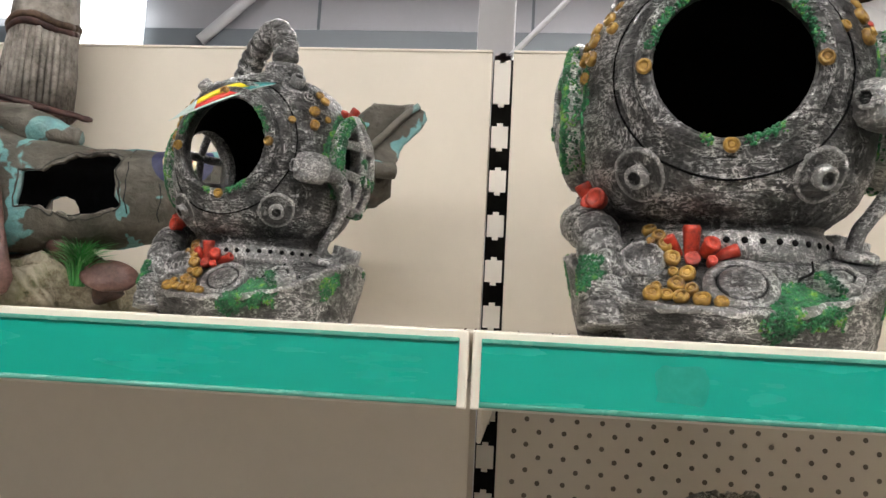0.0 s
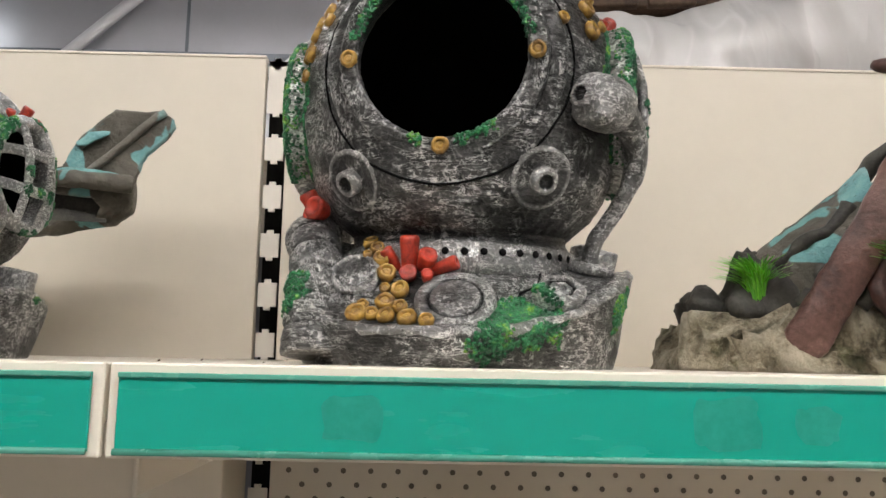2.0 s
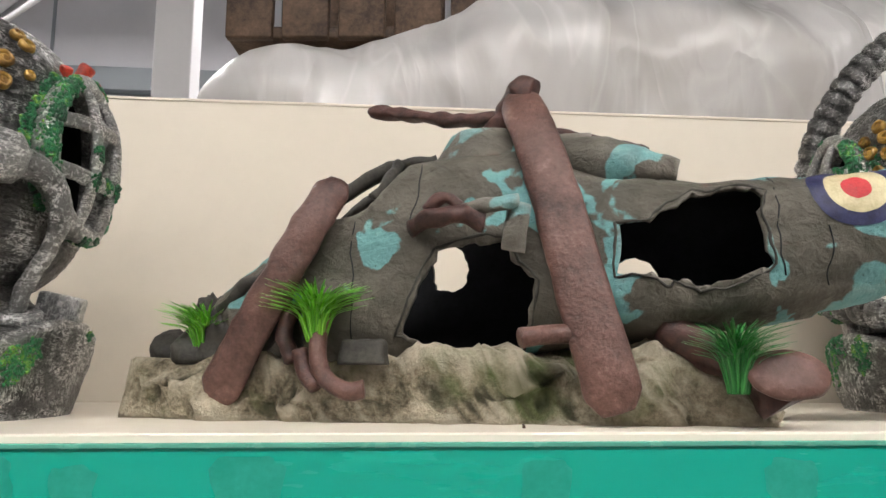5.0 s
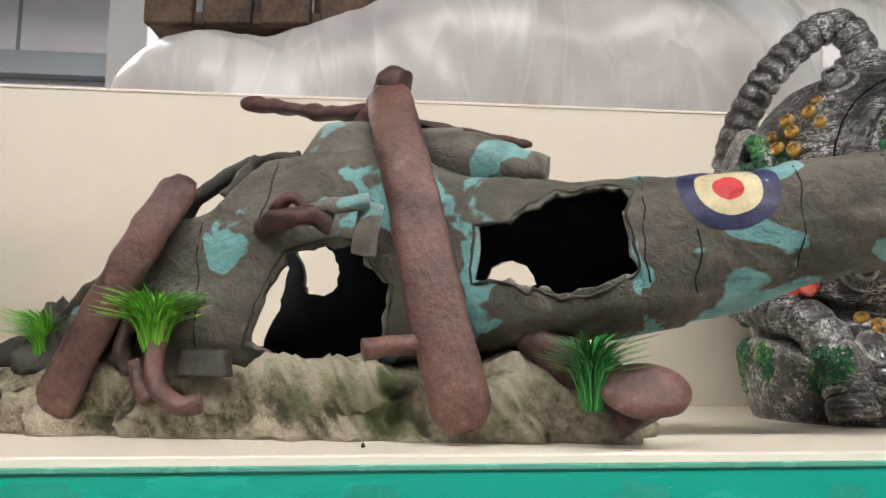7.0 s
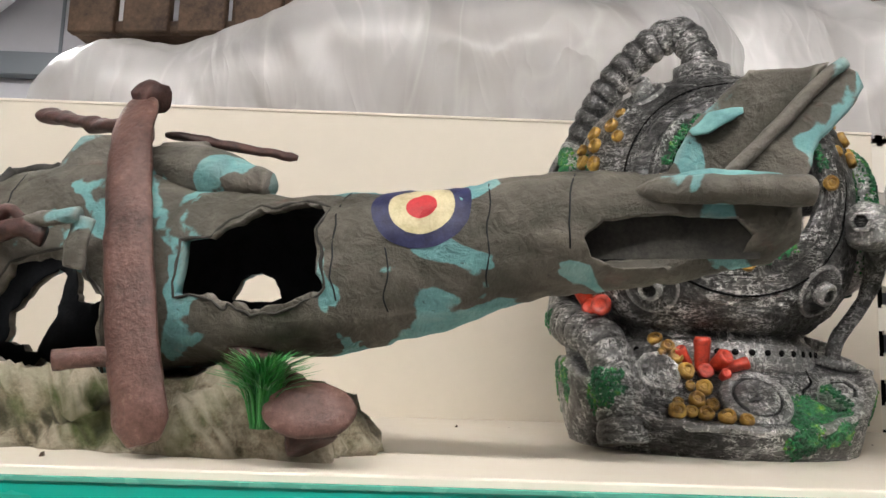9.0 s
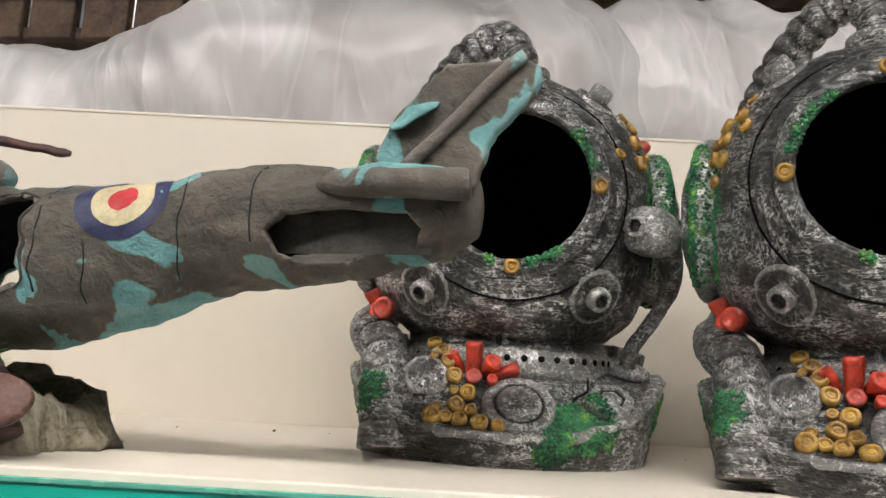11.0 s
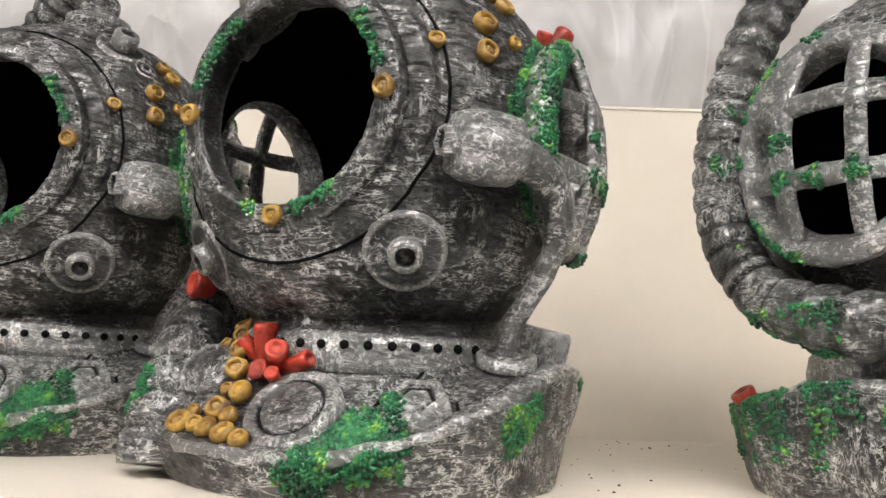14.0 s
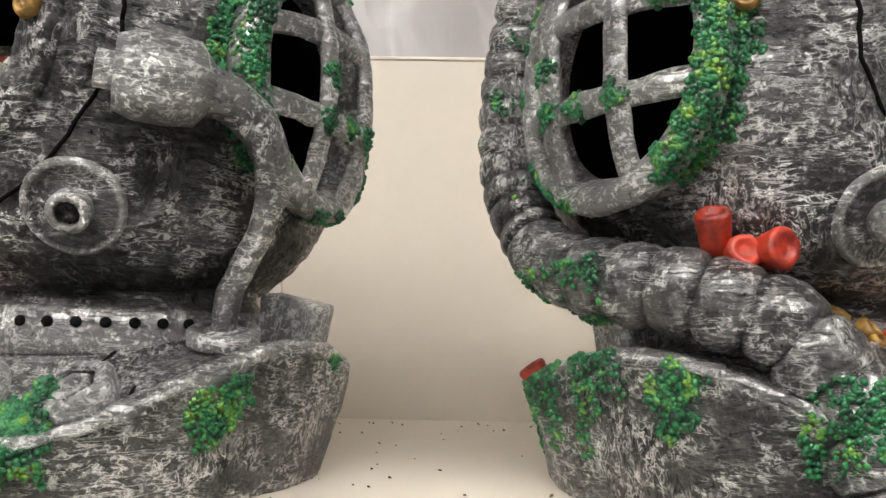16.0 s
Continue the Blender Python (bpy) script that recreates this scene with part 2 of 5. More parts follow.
def lathe(profile, n=40, m=None, bm=None, closed=True, wobble=0.0, seed=0):
    """Turn (radius, height) rows about local z; closed joins the last row to the first."""
    bm = bm or bmesh.new()
    m = m or Matrix()
    rings = []
    for k, (r, h) in enumerate(profile):
        ring = []
        for i in range(n):
            a = 2 * math.pi * i / n
            rr = r
            if wobble:
                rr *= 1 + wobble * noise.noise((math.cos(a) * 1.7 + seed, math.sin(a) * 1.7, h * 30 + seed))
            ring.append(bm.verts.new(m @ Vector((rr * math.cos(a), rr * math.sin(a), h))))
        rings.append(ring)
    last = len(rings) if closed else len(rings) - 1
    for k in range(last):
        p, q = rings[k], rings[(k + 1) % len(rings)]
        for i in range(n):
            j = (i + 1) % n
            bm.faces.new((p[i], p[j], q[j], q[i]))
    if not closed:
        bm.faces.new(rings[0][::-1])
        bm.faces.new(rings[-1])
    bmesh.ops.recalc_face_normals(bm, faces=bm.faces[:])
    return bm


def spline(points, steps=8):
    """A smooth line through points."""
    P = [Vector(p) for p in points]
    P = [P[0] * 2 - P[1]] + P + [P[-1] * 2 - P[-2]]
    out = []
    for i in range(1, len(P) - 2):
        a, b, c, d = P[i - 1:i + 3]
        for s in range(steps):
            t = s / steps
            out.append(0.5 * ((2 * b) + (c - a) * t + (2 * a - 5 * b + 4 * c - d) * t * t + (3 * b - a - 3 * c + d) * t ** 3))
    out.append(P[-2])
    return out


def tube(points, radius, n=12, bm=None, flat=1.0, flat_axis=None, rough=0.0):
    """A capped tube along points; radius may be a number or a function of (share, length)."""
    bm = bm or bmesh.new()
    pts = [Vector(p) for p in points]
    lens = [0.0]
    for a, b in zip(pts, pts[1:]):
        lens.append(lens[-1] + (b - a).length)
    rings, side = [], None
    for i, p in enumerate(pts):
        d = (pts[min(i + 1, len(pts) - 1)] - pts[max(i - 1, 0)]).normalized()
        if flat_axis is not None:
            side = Vector(flat_axis).cross(d).normalized()
        elif side is None:
            side = d.orthogonal().normalized()
        else:
            side = (side - d * side.dot(d)).normalized()
        other = d.cross(side)
        r = radius(lens[i] / lens[-1], lens[i]) if callable(radius) else radius
        ring = []
        for k in range(n):
            a = 2 * math.pi * k / n
            co = p + side * (r * math.cos(a)) + other * (r * flat * math.sin(a))
            if rough:
                co += noise.noise_vector(co * 90) * rough
            ring.append(bm.verts.new(co))
        rings.append(ring)
    for p, q in zip(rings, rings[1:]):
        for k in range(n):
            j = (k + 1) % n
            bm.faces.new((p[k], p[j], q[j], q[k]))
    bm.faces.new(rings[0][::-1])
    bm.faces.new(rings[-1])
    bmesh.ops.recalc_face_normals(bm, faces=bm.faces[:])
    return bm


def weather(p):
    """Height in metres of the chipped, combed relief of the cast resin at p."""
    q = Vector((p.x * 105, p.y * 105, p.z * 185))
    comb = 1 - abs(noise.noise(q)) * 2.2
    return 0.0005 * comb + 0.0004 * noise.noise(p * 210) + 0.0003 * noise.noise(p * 420)


def roughen(bm, amount=1.0):
    bm.normal_update()
    moves = [(v, v.normal * (weather(v.co) * amount)) for v in bm.verts]
    for v, d in moves:
        v.co += d
    return bm


def dense(profile, k=3):
    out = []
    for (a, b), (c, d) in zip(profile, profile[1:]):
        out += [(a + (c - a) * i / k, b + (d - b) * i / k) for i in range(k)]
    return out + [profile[-1]]


def prism(poly, m, depth):
    """A polygon in local x, y pushed out by depth along local z."""
    bm = bmesh.new()
    a = [bm.verts.new(m @ Vector((x, y, 0))) for x, y in poly]
    b = [bm.verts.new(m @ Vector((x, y, depth))) for x, y in poly]
    bm.faces.new(a[::-1])
    bm.faces.new(b)
    for i in range(len(poly)):
        j = (i + 1) % len(poly)
        bm.faces.new((a[i], a[j], b[j], b[i]))
    bmesh.ops.recalc_face_normals(bm, faces=bm.faces[:])
    return bm


def carve(ob, cutters):
    """Cut closed shapes out of ob, for good."""
    made = []
    for bm in cutters:
        me = bpy.data.meshes.new("cutter")
        bm.to_mesh(me)
        bm.free()
        c = new("cutter", me)
        c.parent = ob.parent
        made.append(c)
        mod = ob.modifiers.new("cut", "BOOLEAN")
        mod.operation, mod.object, mod.solver = "DIFFERENCE", c, "EXACT"
    bpy.context.view_layer.update()
    dg = bpy.context.evaluated_depsgraph_get()
    me = bpy.data.meshes.new_from_object(ob.evaluated_get(dg))
    ob.modifiers.clear()
    old, ob.data = ob.data, me
    bpy.data.meshes.remove(old)
    for c in made:
        d = c.data
        bpy.data.objects.remove(c)
        bpy.data.meshes.remove(d)


def bvh_of(obs):
    vs, fs = [], []
    for ob in obs:
        base = len(vs)
        vs += [v.co.copy() for v in ob.data.vertices]
        fs += [[base + i for i in p.vertices] for p in ob.data.polygons]
    return BVHTree.FromPolygons(vs, fs)


def lumps(bvh, patches, rng, size=0.0014, per=0.0000017):
    """Small uneven clumps strewn over a surface in round patches of (centre, outward way, radius)."""
    bm = bmesh.new()
    unit = bmesh.new()
    bmesh.ops.create_icosphere(unit, subdivisions=1, radius=1)
    uv = [v.co.copy() for v in unit.verts]
    uf = [[v.index for v in f.verts] for f in unit.faces]
    unit.free()
    for centre, way, radius in patches:
        m = basis(centre, way)
        for _ in range(int(math.pi * radius * radius / per)):
            a, r = rng.uniform(0, 6.283), radius * math.sqrt(rng.random())
            edge = radius * (0.72 + 0.45 * noise.noise((math.cos(a) * 1.6 + centre[0] * 40, math.sin(a) * 1.6 + centre[2] * 40, centre[1] * 40)))
            if r > edge:
                continue
            p = m @ Vector((r * math.cos(a), r * math.sin(a), 0.03))
            hit, nor, _, _ = bvh.ray_cast(p, -Vector(way).normalized(), 0.08)
            if hit is None:
                continue
            s = size * rng.uniform(0.5, 1.25)
            vs = [bm.verts.new(hit + nor * s * 0.2 + Vector([c * s * rng.uniform(0.6, 1.2) for c in u])) for u in uv]
            for f in uf:
                bm.faces.new([vs[i] for i in f])
    return bm
# ---- shelving and room ----
SHELF_Z, FRONT_Y, BACK_Y, TOP_Z = 1.455, 0.470, 0.861, 1.767
STEEL = metal_paint("white_column_paint", (0.74, 0.74, 0.76), 0.5)
WALL = metal_paint("grey_cladding_paint", (0.27, 0.27, 0.29), 0.6)
PARTITION = metal_paint("pale_grey_partition_paint", (0.46, 0.46, 0.49), 0.55)
BAND = metal_paint("blue_grey_rail_paint", (0.16, 0.18, 0.2), 0.5)
FLOOR_M = mottled("bounce_floor_grey", (0.36, 0.345, 0.315), (0.48, 0.455, 0.42), 4, 0.4, 0.4, 0, 60)
WOOD = mottled("dark_brown_wood", (0.035, 0.02, 0.012), (0.13, 0.08, 0.05), 22, 0.6, 0.35, 0.002, 180)
WOOD_PALE = mottled("weathered_pallet_wood", (0.09, 0.06, 0.04), (0.24, 0.17, 0.12), 18, 0.65, 0.3, 0.002, 200)


def glow(name, col, strength):
    m, nt, b = tree(name, 0.4)
    b.inputs["Base Color"].default_value = (0.9, 0.9, 0.9, 1)
    b.inputs["Emission Color"].default_value = (*col, 1)
    b.inputs["Emission Strength"].default_value = strength
    return m


LAMP = glow("lit_diffuser", (1.0, 0.96, 0.935), LAMP_POWER)
SKYLIGHT = glow("daylit_roof_sheet", (0.95, 1.0, 1.0), 2.6)


def structure(name, bm, material, label, parent=None, smooth=False):
    ob = part(name, bm, material, parent, label, smooth)
    ob["kind"] = "structure"
    return ob


# Floor and south, west and east walls are unseen, added to shape bounced light.
structure("floor", box_bm(-5, 7, -3.4, 8.2, -0.1, 0.0), FLOOR_M, "grey shop floor out of view, toned to bounce light")
structure("ceiling", box_bm(-5, 7, -3.4, 8.2, 4.3, 4.4), WALL, "grey sheet ceiling of the shop")
structure("wall_north", box_bm(-5, 7, 8.2, 8.3, 0, 4.3), WALL, "light grey cladding wall behind the racks")
structure("wall_south", box_bm(-5, 7, -3.5, -3.4, 0, 4.3), WALL, "grey wall out of view that closes the room across the aisle")
structure("wall_west", box_bm(-5.1, -5, -3.4, 8.2, 0, 4.3), WALL, "grey end wall out of view that closes the room")
structure("wall_east", box_bm(7, 7.1, -3.4, 8.2, 0, 4.3), WALL, "grey end wall out of view that closes the room")
for x0, x1 in ((-5, 7),):
    structure("trim", box_bm(x0, x1, 3.96, 4.04, 2.86, 2.98, 0.004), BAND, "blue grey steel rail under the roof")
    structure("trim", box_bm(x0, x1, 4.045, 4.075, 2.0, 4.3), PARTITION, "white partition sheeting above the rail")
for k in range(9):
    structure("trim", box_bm(-4.6 + k * 1.15, -4.585 + k * 1.15, 4.035, 4.043, 2.98, 4.3), BAND, "thin joint strip of the partition")
structure("column", box_bm(-0.15, -0.04, 2.3, 2.42, 0, 4.3, 0.004), STEEL, "white painted steel column")
for k, x in enumerate((-2.75, -2.2)):
    structure("window_%d" % (k + 1), box_bm(x - 0.32, x + 0.12, 3.9, 3.955, 2.78 if k else 3.02, 3.14 if k else 3.6, 0.004), SKYLIGHT, "bright translucent roof light sheet")


def slanted_rod(a, b, r, material, label, name="steel_brace"):
    e = empty(name, Matrix.Translation(a), label, "brace")
    part("rod", tube([Vector((0, 0, 0)), (Vector(b) - Vector(a)) / 2, Vector(b) - Vector(a)], r, 10), material, e)
    return e


slanted_rod((-0.013, 0.872, TOP_Z - 0.012), (0.215, 1.0, 2.05), 0.0035, STEEL, "thin white wire brace rising from the shelf upright")
slanted_rod((-1.75, 3.93, 2.9), (-1.05, 3.93, 3.55), 0.03, STEEL, "white steel roof brace", "roof_brace")

# lamps over the aisle
for k, (x, y) in enumerate(((-1.6, -0.9), (-0.2, -0.9), (1.2, -0.9), (2.6, -0.9), (-1.0, 2.7), (0.6, 2.9), (2.2, 2.9))):
    e = empty("ceiling_light", pose(x, y, 3.2), "white strip light with lit diffuser above the aisle", "light", "strip lights over the aisle")
    part("frame", box_bm(-0.62, 0.62, -0.16, 0.16, 0.02, 0.08, 0.006), STEEL, e)
    part("diffuser", box_bm(-0.6, 0.6, -0.14, 0.14, 0.0, 0.0185, 0.004), LAMP, e)
    for sx in (-0.45, 0.45):
        part("suspension_wire", tube([(sx, 0, 0.08), (sx, 0, 0.6), (sx, 0, 1.1)], 0.003, 6), STEEL, e)

PEG = mottled("hole_shade_tan", (0.15, 0.127, 0.1), (0.2, 0.172, 0.14), 30, 0.8, 0.2, 0)
# back panels and uprights, bay by bay
BAYS = ((-1.256, -0.0065), (-0.0065, 1.2505), (1.2505, 2.5))
for k, (x0, x1) in enumerate(BAYS):
    a, b = x0 + 0.003, x1 - 0.0165
    if k == 1:
        a, b = x0 + 0.007, x1 + 0.0075
    if k == 2:
        a = x0 + 0.0275
    pan = empty("back_panel", pose(0, 0, 0), "cream painted steel shelving back panel", "panel", "shelving back panels")
    part("panel_sheet", box_bm(a, b, BACK_Y, BACK_Y + 0.012, SHELF_Z - 0.03, TOP_Z, 0.0012), PANEL, pan, "", False)
    # Thin strip in paler cream paints the highlight on the panel's top edge.
    part("top_lip", box_bm(a, b, BACK_Y - 0.0012, BACK_Y + 0.014, TOP_Z - 0.002, TOP_Z + 0.001, 0.0006), SHELF, pan, "", False)
    low = empty("back_panel", pose(0, 0, 0), "perforated cream steel back panel below the shelf" if k else "plain cream steel back panel below the shelf", "panel", "lower back panels")
    if k == 0:
        part("panel_sheet", box_bm(a, b, BACK_Y - 0.09, BACK_Y + 0.002, 0.1, SHELF_Z - 0.05, 0.0012), PANEL, low, "", False)
    else:
        part("panel_sheet", box_bm(a, b, BACK_Y, BACK_Y + 0.012, 0.1, SHELF_Z - 0.035, 0.0012), PANEL, low, "", False)
        # Flat discs on the solid sheet; their colour paints the shade of holes.
        bm = bmesh.new()
        for r in range(22):
            for c in range(int((b - a - 0.03) / 0.0265)):
                m = basis((a + 0.018 + c * 0.0265 + (0.01325 if r % 2 else 0), BACK_Y - 0.0004, SHELF_Z - 0.052 - r * 0.0133), (0, -1, 0))
                ring = [bm.verts.new(m @ Vector((0.0027 * math.cos(i * 0.5236), 0.0027 * math.sin(i * 0.5236), 0))) for i in range(12)]
                bm.faces.new(ring)
        tagged(part("perforation", bm, PEG, low, "", False), kind="stuff")

for x in (-0.0115, 1.268, -1.262, 2.495):
    up = empty("shelf_upright", pose(x, 0, 0), "cream slotted steel shelving upright", "upright", "shelving uprights")
    # Added near-black backing; paints the shade seen through the slots.
    part("rear_channel", box_bm(-0.012, 0.012, BACK_Y + 0.03, BACK_Y + 0.05, 0.05, TOP_Z), VOID, up, "", False)
    z = SHELF_Z - 0.57 - 0.0035
    while z < TOP_Z - 0.02:
        # a web between two slots, with the small notch that each slot has top and bottom
        lo, hi = z + 0.026, min(z + 0.05, TOP_Z - 0.004)
        if z + 0.1 > TOP_Z - 0.03:
            hi = TOP_Z - 0.004
        vs = [(-0.0092, lo), (-0.0032, lo), (-0.0032, lo - 0.0035), (0.0032, lo - 0.0035), (0.0032, lo), (0.0092, lo), (0.0092, hi), (0.0032, hi), (0.0032, hi + 0.0035), (-0.0032, hi + 0.0035), (-0.0032, hi), (-0.0092, hi)]
        part("slot_web", prism(vs, basis((0, BACK_Y + 0.006, 0), (0, -1, 0), (0, 0, 1)), 0.003), UPRIGHT, up, "", False)
        z += 0.05

# shelves with their ticket strips
for k, (x0, x1) in enumerate(BAYS):
    sh = empty("shelf", pose(0, 0, 0), "cream painted steel shop shelf with folded front edge", "shelf", "shelves of the bay")
    part("tray", box_bm(x0 + 0.001, x1 - 0.001, FRONT_Y + 0.001, BACK_Y - 0.002, SHELF_Z - 0.03, SHELF_Z, 0.002), SHELF, sh, "", False)
    part("front_edge", box_bm(x0 + 0.0012, x1 - 0.0012, FRONT_Y - 0.003, FRONT_Y + 0.002, SHELF_Z - 0.046, SHELF_Z + 0.0004, 0.0012), SHELF, sh, "", False)
    part("bracket", box_bm(x0 + 0.004, x0 + 0.007, FRONT_Y + 0.03, BACK_Y, SHELF_Z - 0.07, SHELF_Z - 0.03, 0.001), SHELF, sh, "", False)
    st = empty("ticket_strip", pose(0, 0, 0), "glossy green plastic price ticket strip with glue residue", "ticket strip", "ticket strips on the shelf edges")
    s0, s1 = x0 + 0.0066, x1 - 0.0066
    part("ticket_face", box_bm(s0, s1, FRONT_Y - 0.0056, FRONT_Y - 0.0032, SHELF_Z - 0.043, SHELF_Z - 0.0042, 0.0006), STRIP, st, "", False)
    # Pale green on this lip paints in the highlight of the strip's top edge.
    part("upper_lip", box_bm(s0, s1, FRONT_Y - 0.0072, FRONT_Y - 0.0057, SHELF_Z - 0.0068, SHELF_Z - 0.0042, 0.0005), STRIP_EDGE, st, "", False)
    part("lower_lip", tube([(s0, FRONT_Y - 0.0068, SHELF_Z - 0.0425), ((s0 + s1) / 2, FRONT_Y - 0.0068, SHELF_Z - 0.0425), (s1, FRONT_Y - 0.0068, SHELF_Z - 0.0425)], 0.0017, 8), STRIP_EDGE, st, "pale translucent lower lip")
    rng = random.Random(40 + k)
    spots = ((0.115, 0.03, 0.022), (0.30, 0.034, 0.026), (0.345, 0.022, 0.018), (0.43, 0.036, 0.028), (0.585, 0.026, 0.022), (0.72, 0.03, 0.022), (0.83, 0.02, 0.02), (1.02, 0.03, 0.024)) if k == 1 else ((0.2, 0.012, 0.008),)
    for cx, w, h in spots:
        bm = bmesh.new()
        n = 26
        ring = []
        for i in range(n):
            a = 6.2832 * i / n
            sx, sz = math.copysign(abs(math.cos(a)) ** 0.5, math.cos(a)), math.copysign(abs(math.sin(a)) ** 0.5, math.sin(a))
            j = 1 + 0.22 * noise.noise((cx * 50 + math.cos(a) * 2, math.sin(a) * 2, k))
            ring.append(bm.verts.new((s0 + cx + sx * w / 2 * j, FRONT_Y - 0.00575, SHELF_Z - 0.0245 + sz * h / 2 * j)))
        bm.faces.new(ring)
        part("label_residue", bm, RESIDUE, st, "dull glue stain", False)

# lower shelf with a mossy ornament just under the view
structure("shelf_lower", box_bm(0.0, 1.245, FRONT_Y + 0.02, BACK_Y - 0.002, 1.07, 1.1, 0.002), SHELF, "cream lower shop shelf")

# crumbs of dirt
rng = random.Random(5)
bm = bmesh.new()
spots = [(0.82, 0.766), (0.581, 0.503)] + [(rng.uniform(-0.02, 0.12), rng.uniform(0.5, 0.85)) for _ in range(12)] + [(rng.uniform(1.33, 1.5), rng.uniform(0.5, 0.84)) for _ in range(46)] + [(rng.uniform(0.3, 1.2), rng.uniform(0.49, 0.85)) for _ in range(12)]
for i, (x, y) in enumerate(spots):
    s = 0.0016 if i < 2 else rng.uniform(0.0004, 0.0011)
    m = Matrix.LocRotScale((x, y, SHELF_Z + s * 0.3), Euler((rng.random() * 6, rng.random(), rng.random() * 6)), (s * rng.uniform(1, 2.2), s, s * 0.6))
    bmesh.ops.create_icosphere(bm, subdivisions=1, radius=1, matrix=m)
tagged(part("dirt_crumbs", bm, WOOD), "small dark crumbs of dirt lying on the shelf", "crumbs", kind="stuff")


# ---- stock behind the panels ----
def film_material(name, tint=(0.7, 0.688, 0.676), clear=0.42):
    m, nt, b = tree(name, 0.3, 0, 0.5)
    v = coords(nt, (1.0, 0.8, 0.55))
    n = noise_tex(nt, v, 3.5, 3, 0.5, 0.2)
    lean = node(nt, "ShaderNodeMapping", {0: node(nt, "ShaderNodeTexCoord").outputs["Object"], 2: (0, 0.75, 0), 3: (2.4, 1.0, 1.0)}).outputs[0]
    steep = node(nt, "ShaderNodeMapping", {0: node(nt, "ShaderNodeTexCoord").outputs["Object"], 2: (0, -0.95, 0), 3: (2.6, 1.0, 1.0)}).outputs[0]
    ridge = lambda vec, scale, wide: ramp(nt, calc(nt, "ABSOLUTE", calc(nt, "SUBTRACT", noise_tex(nt, vec, scale, 2.5, 0.5, 0.9), 0.5)), [(0.0, grey(1)), (wide, grey(0))])
    fold = calc(nt, "ADD", ridge(lean, 1.3, 0.3), ridge(steep, 2.0, 0.26))
    fine = ridge(lean, 5.0, 0.2)
    crease = calc(nt, "MULTIPLY", calc(nt, "ADD", ridge(steep, 2.0, 0.05), ridge(lean, 3.0, 0.03)), 0.07)
    b.inputs["Base Color"].default_value = (*tint, 1)
    b.inputs["Coat Weight"].default_value = 0.25
    b.inputs["Coat Roughness"].default_value = 0.14
    tr = node(nt, "ShaderNodeBsdfTransparent")
    mx = node(nt, "ShaderNodeMixShader")
    clearness = calc(nt, "SUBTRACT", ramp(nt, n, [(0.35, grey(clear - 0.08)), (0.65, grey(clear + 0.2))]), crease)
    nt.links.new(clearness, mx.inputs[0])
    nt.links.new(b.outputs[0], mx.inputs[1])
    nt.links.new(tr.outputs[0], mx.inputs[2])
    nt.links.new(mx.outputs[0], nt.nodes["Material Output"].inputs[0])
    bump(nt, b, calc(nt, "ADD", fold, calc(nt, "MULTIPLY", fine, 0.4)), 0.018, 0.6)
    return m


FILM = film_material("clear_plastic_film")
SACK = mottled("pale_sack_cloth", (0.34, 0.28, 0.225), (0.6, 0.575, 0.54), 7, 0.5, 0.4, 0.004, 40, 0.36, 0.6)

structure("shelf_rear", box_bm(-1.25, 2.5, BACK_Y + 0.06, 1.5, 1.66, 1.69, 0.002), SHELF, "cream top deck behind the back panels")


def bale(cx, cy, hx, hy, h, seed, tilt, slump=False):
    """A bulging pale sack in a loose crinkled clear film bag."""
    e = empty("wrapped_bale", pose(cx, cy, 1.69, 0, 0, tilt), "pale bulging sack wrapped in crinkled clear plastic film", "bale", "wrapped bales on the top deck")
    for name, grow, mat, n in (("sack", 0.0, SACK, 90), ("film", 0.022, FILM, 150)):
        bm = bmesh.new()
        rows = []
        for i in range(n + 1):
            s = -1 + 2 * i / n
            row = []
            end = max(0.0, 1 - abs(s) ** ((2.4 if s < 0 and slump else 5) + (0 if name == "sack" else 1))) ** 0.5
            for j in range(56):
                a = math.pi * 2 * j / 56
                ca, sa = math.cos(a), math.sin(a)
                ca, sa = math.copysign(abs(ca) ** 0.75, ca), math.copysign(abs(sa) ** 0.75, sa)
                x = s * (hx + grow * 2.5)
                k = 0.25 + 0.75 * end
                low = 0.68 + 0.3 * max(0.0, min(1.0, (s + 0.4) / 0.8)) if slump else 1.0
                y, z = ca * (hy + grow) * k, (h / 2 + sa * (h / 2 + grow) * k) * low
                p = Vector((x, y, z))
                q = Vector((x * 5 + seed, y * 5, z * 5))
                d = noise.fractal(q, 1.0, 2.0, 3) * 0.03
                if name == "film":
                    w = Vector((x * 9 + z * 7 + seed, y * 4, z * 3))
                    d += (0.5 - abs(noise.noise(w * 0.7))) * 0.03 + (0.5 - abs(noise.noise(w * 1.9))) * 0.006
                p += Vector((0, ca, sa)) * d
                p.z = max(p.z, 0.0 if name == "film" else 0.003)
                row.append(bm.verts.new(p))
            rows.append(row)
        for p, q in zip(rows, rows[1:]):
            for j in range(56):
                t = (j + 1) % 56
                bm.faces.new((p[j], p[t], q[t], q[j]))
        bm.faces.new(rows[0][::-1])
        bm.faces.new(rows[-1])
        bmesh.ops.recalc_face_normals(bm, faces=bm.faces[:])
        part(name, bm, mat, e, "crinkled clear film" if name == "film" else "")
    return e


bale(0.74, 1.17, 0.44, 0.19, 0.34, 3.0, 2, True)
bale(1.52, 1.25, 0.46, 0.21, 0.35, 11.0, -3)
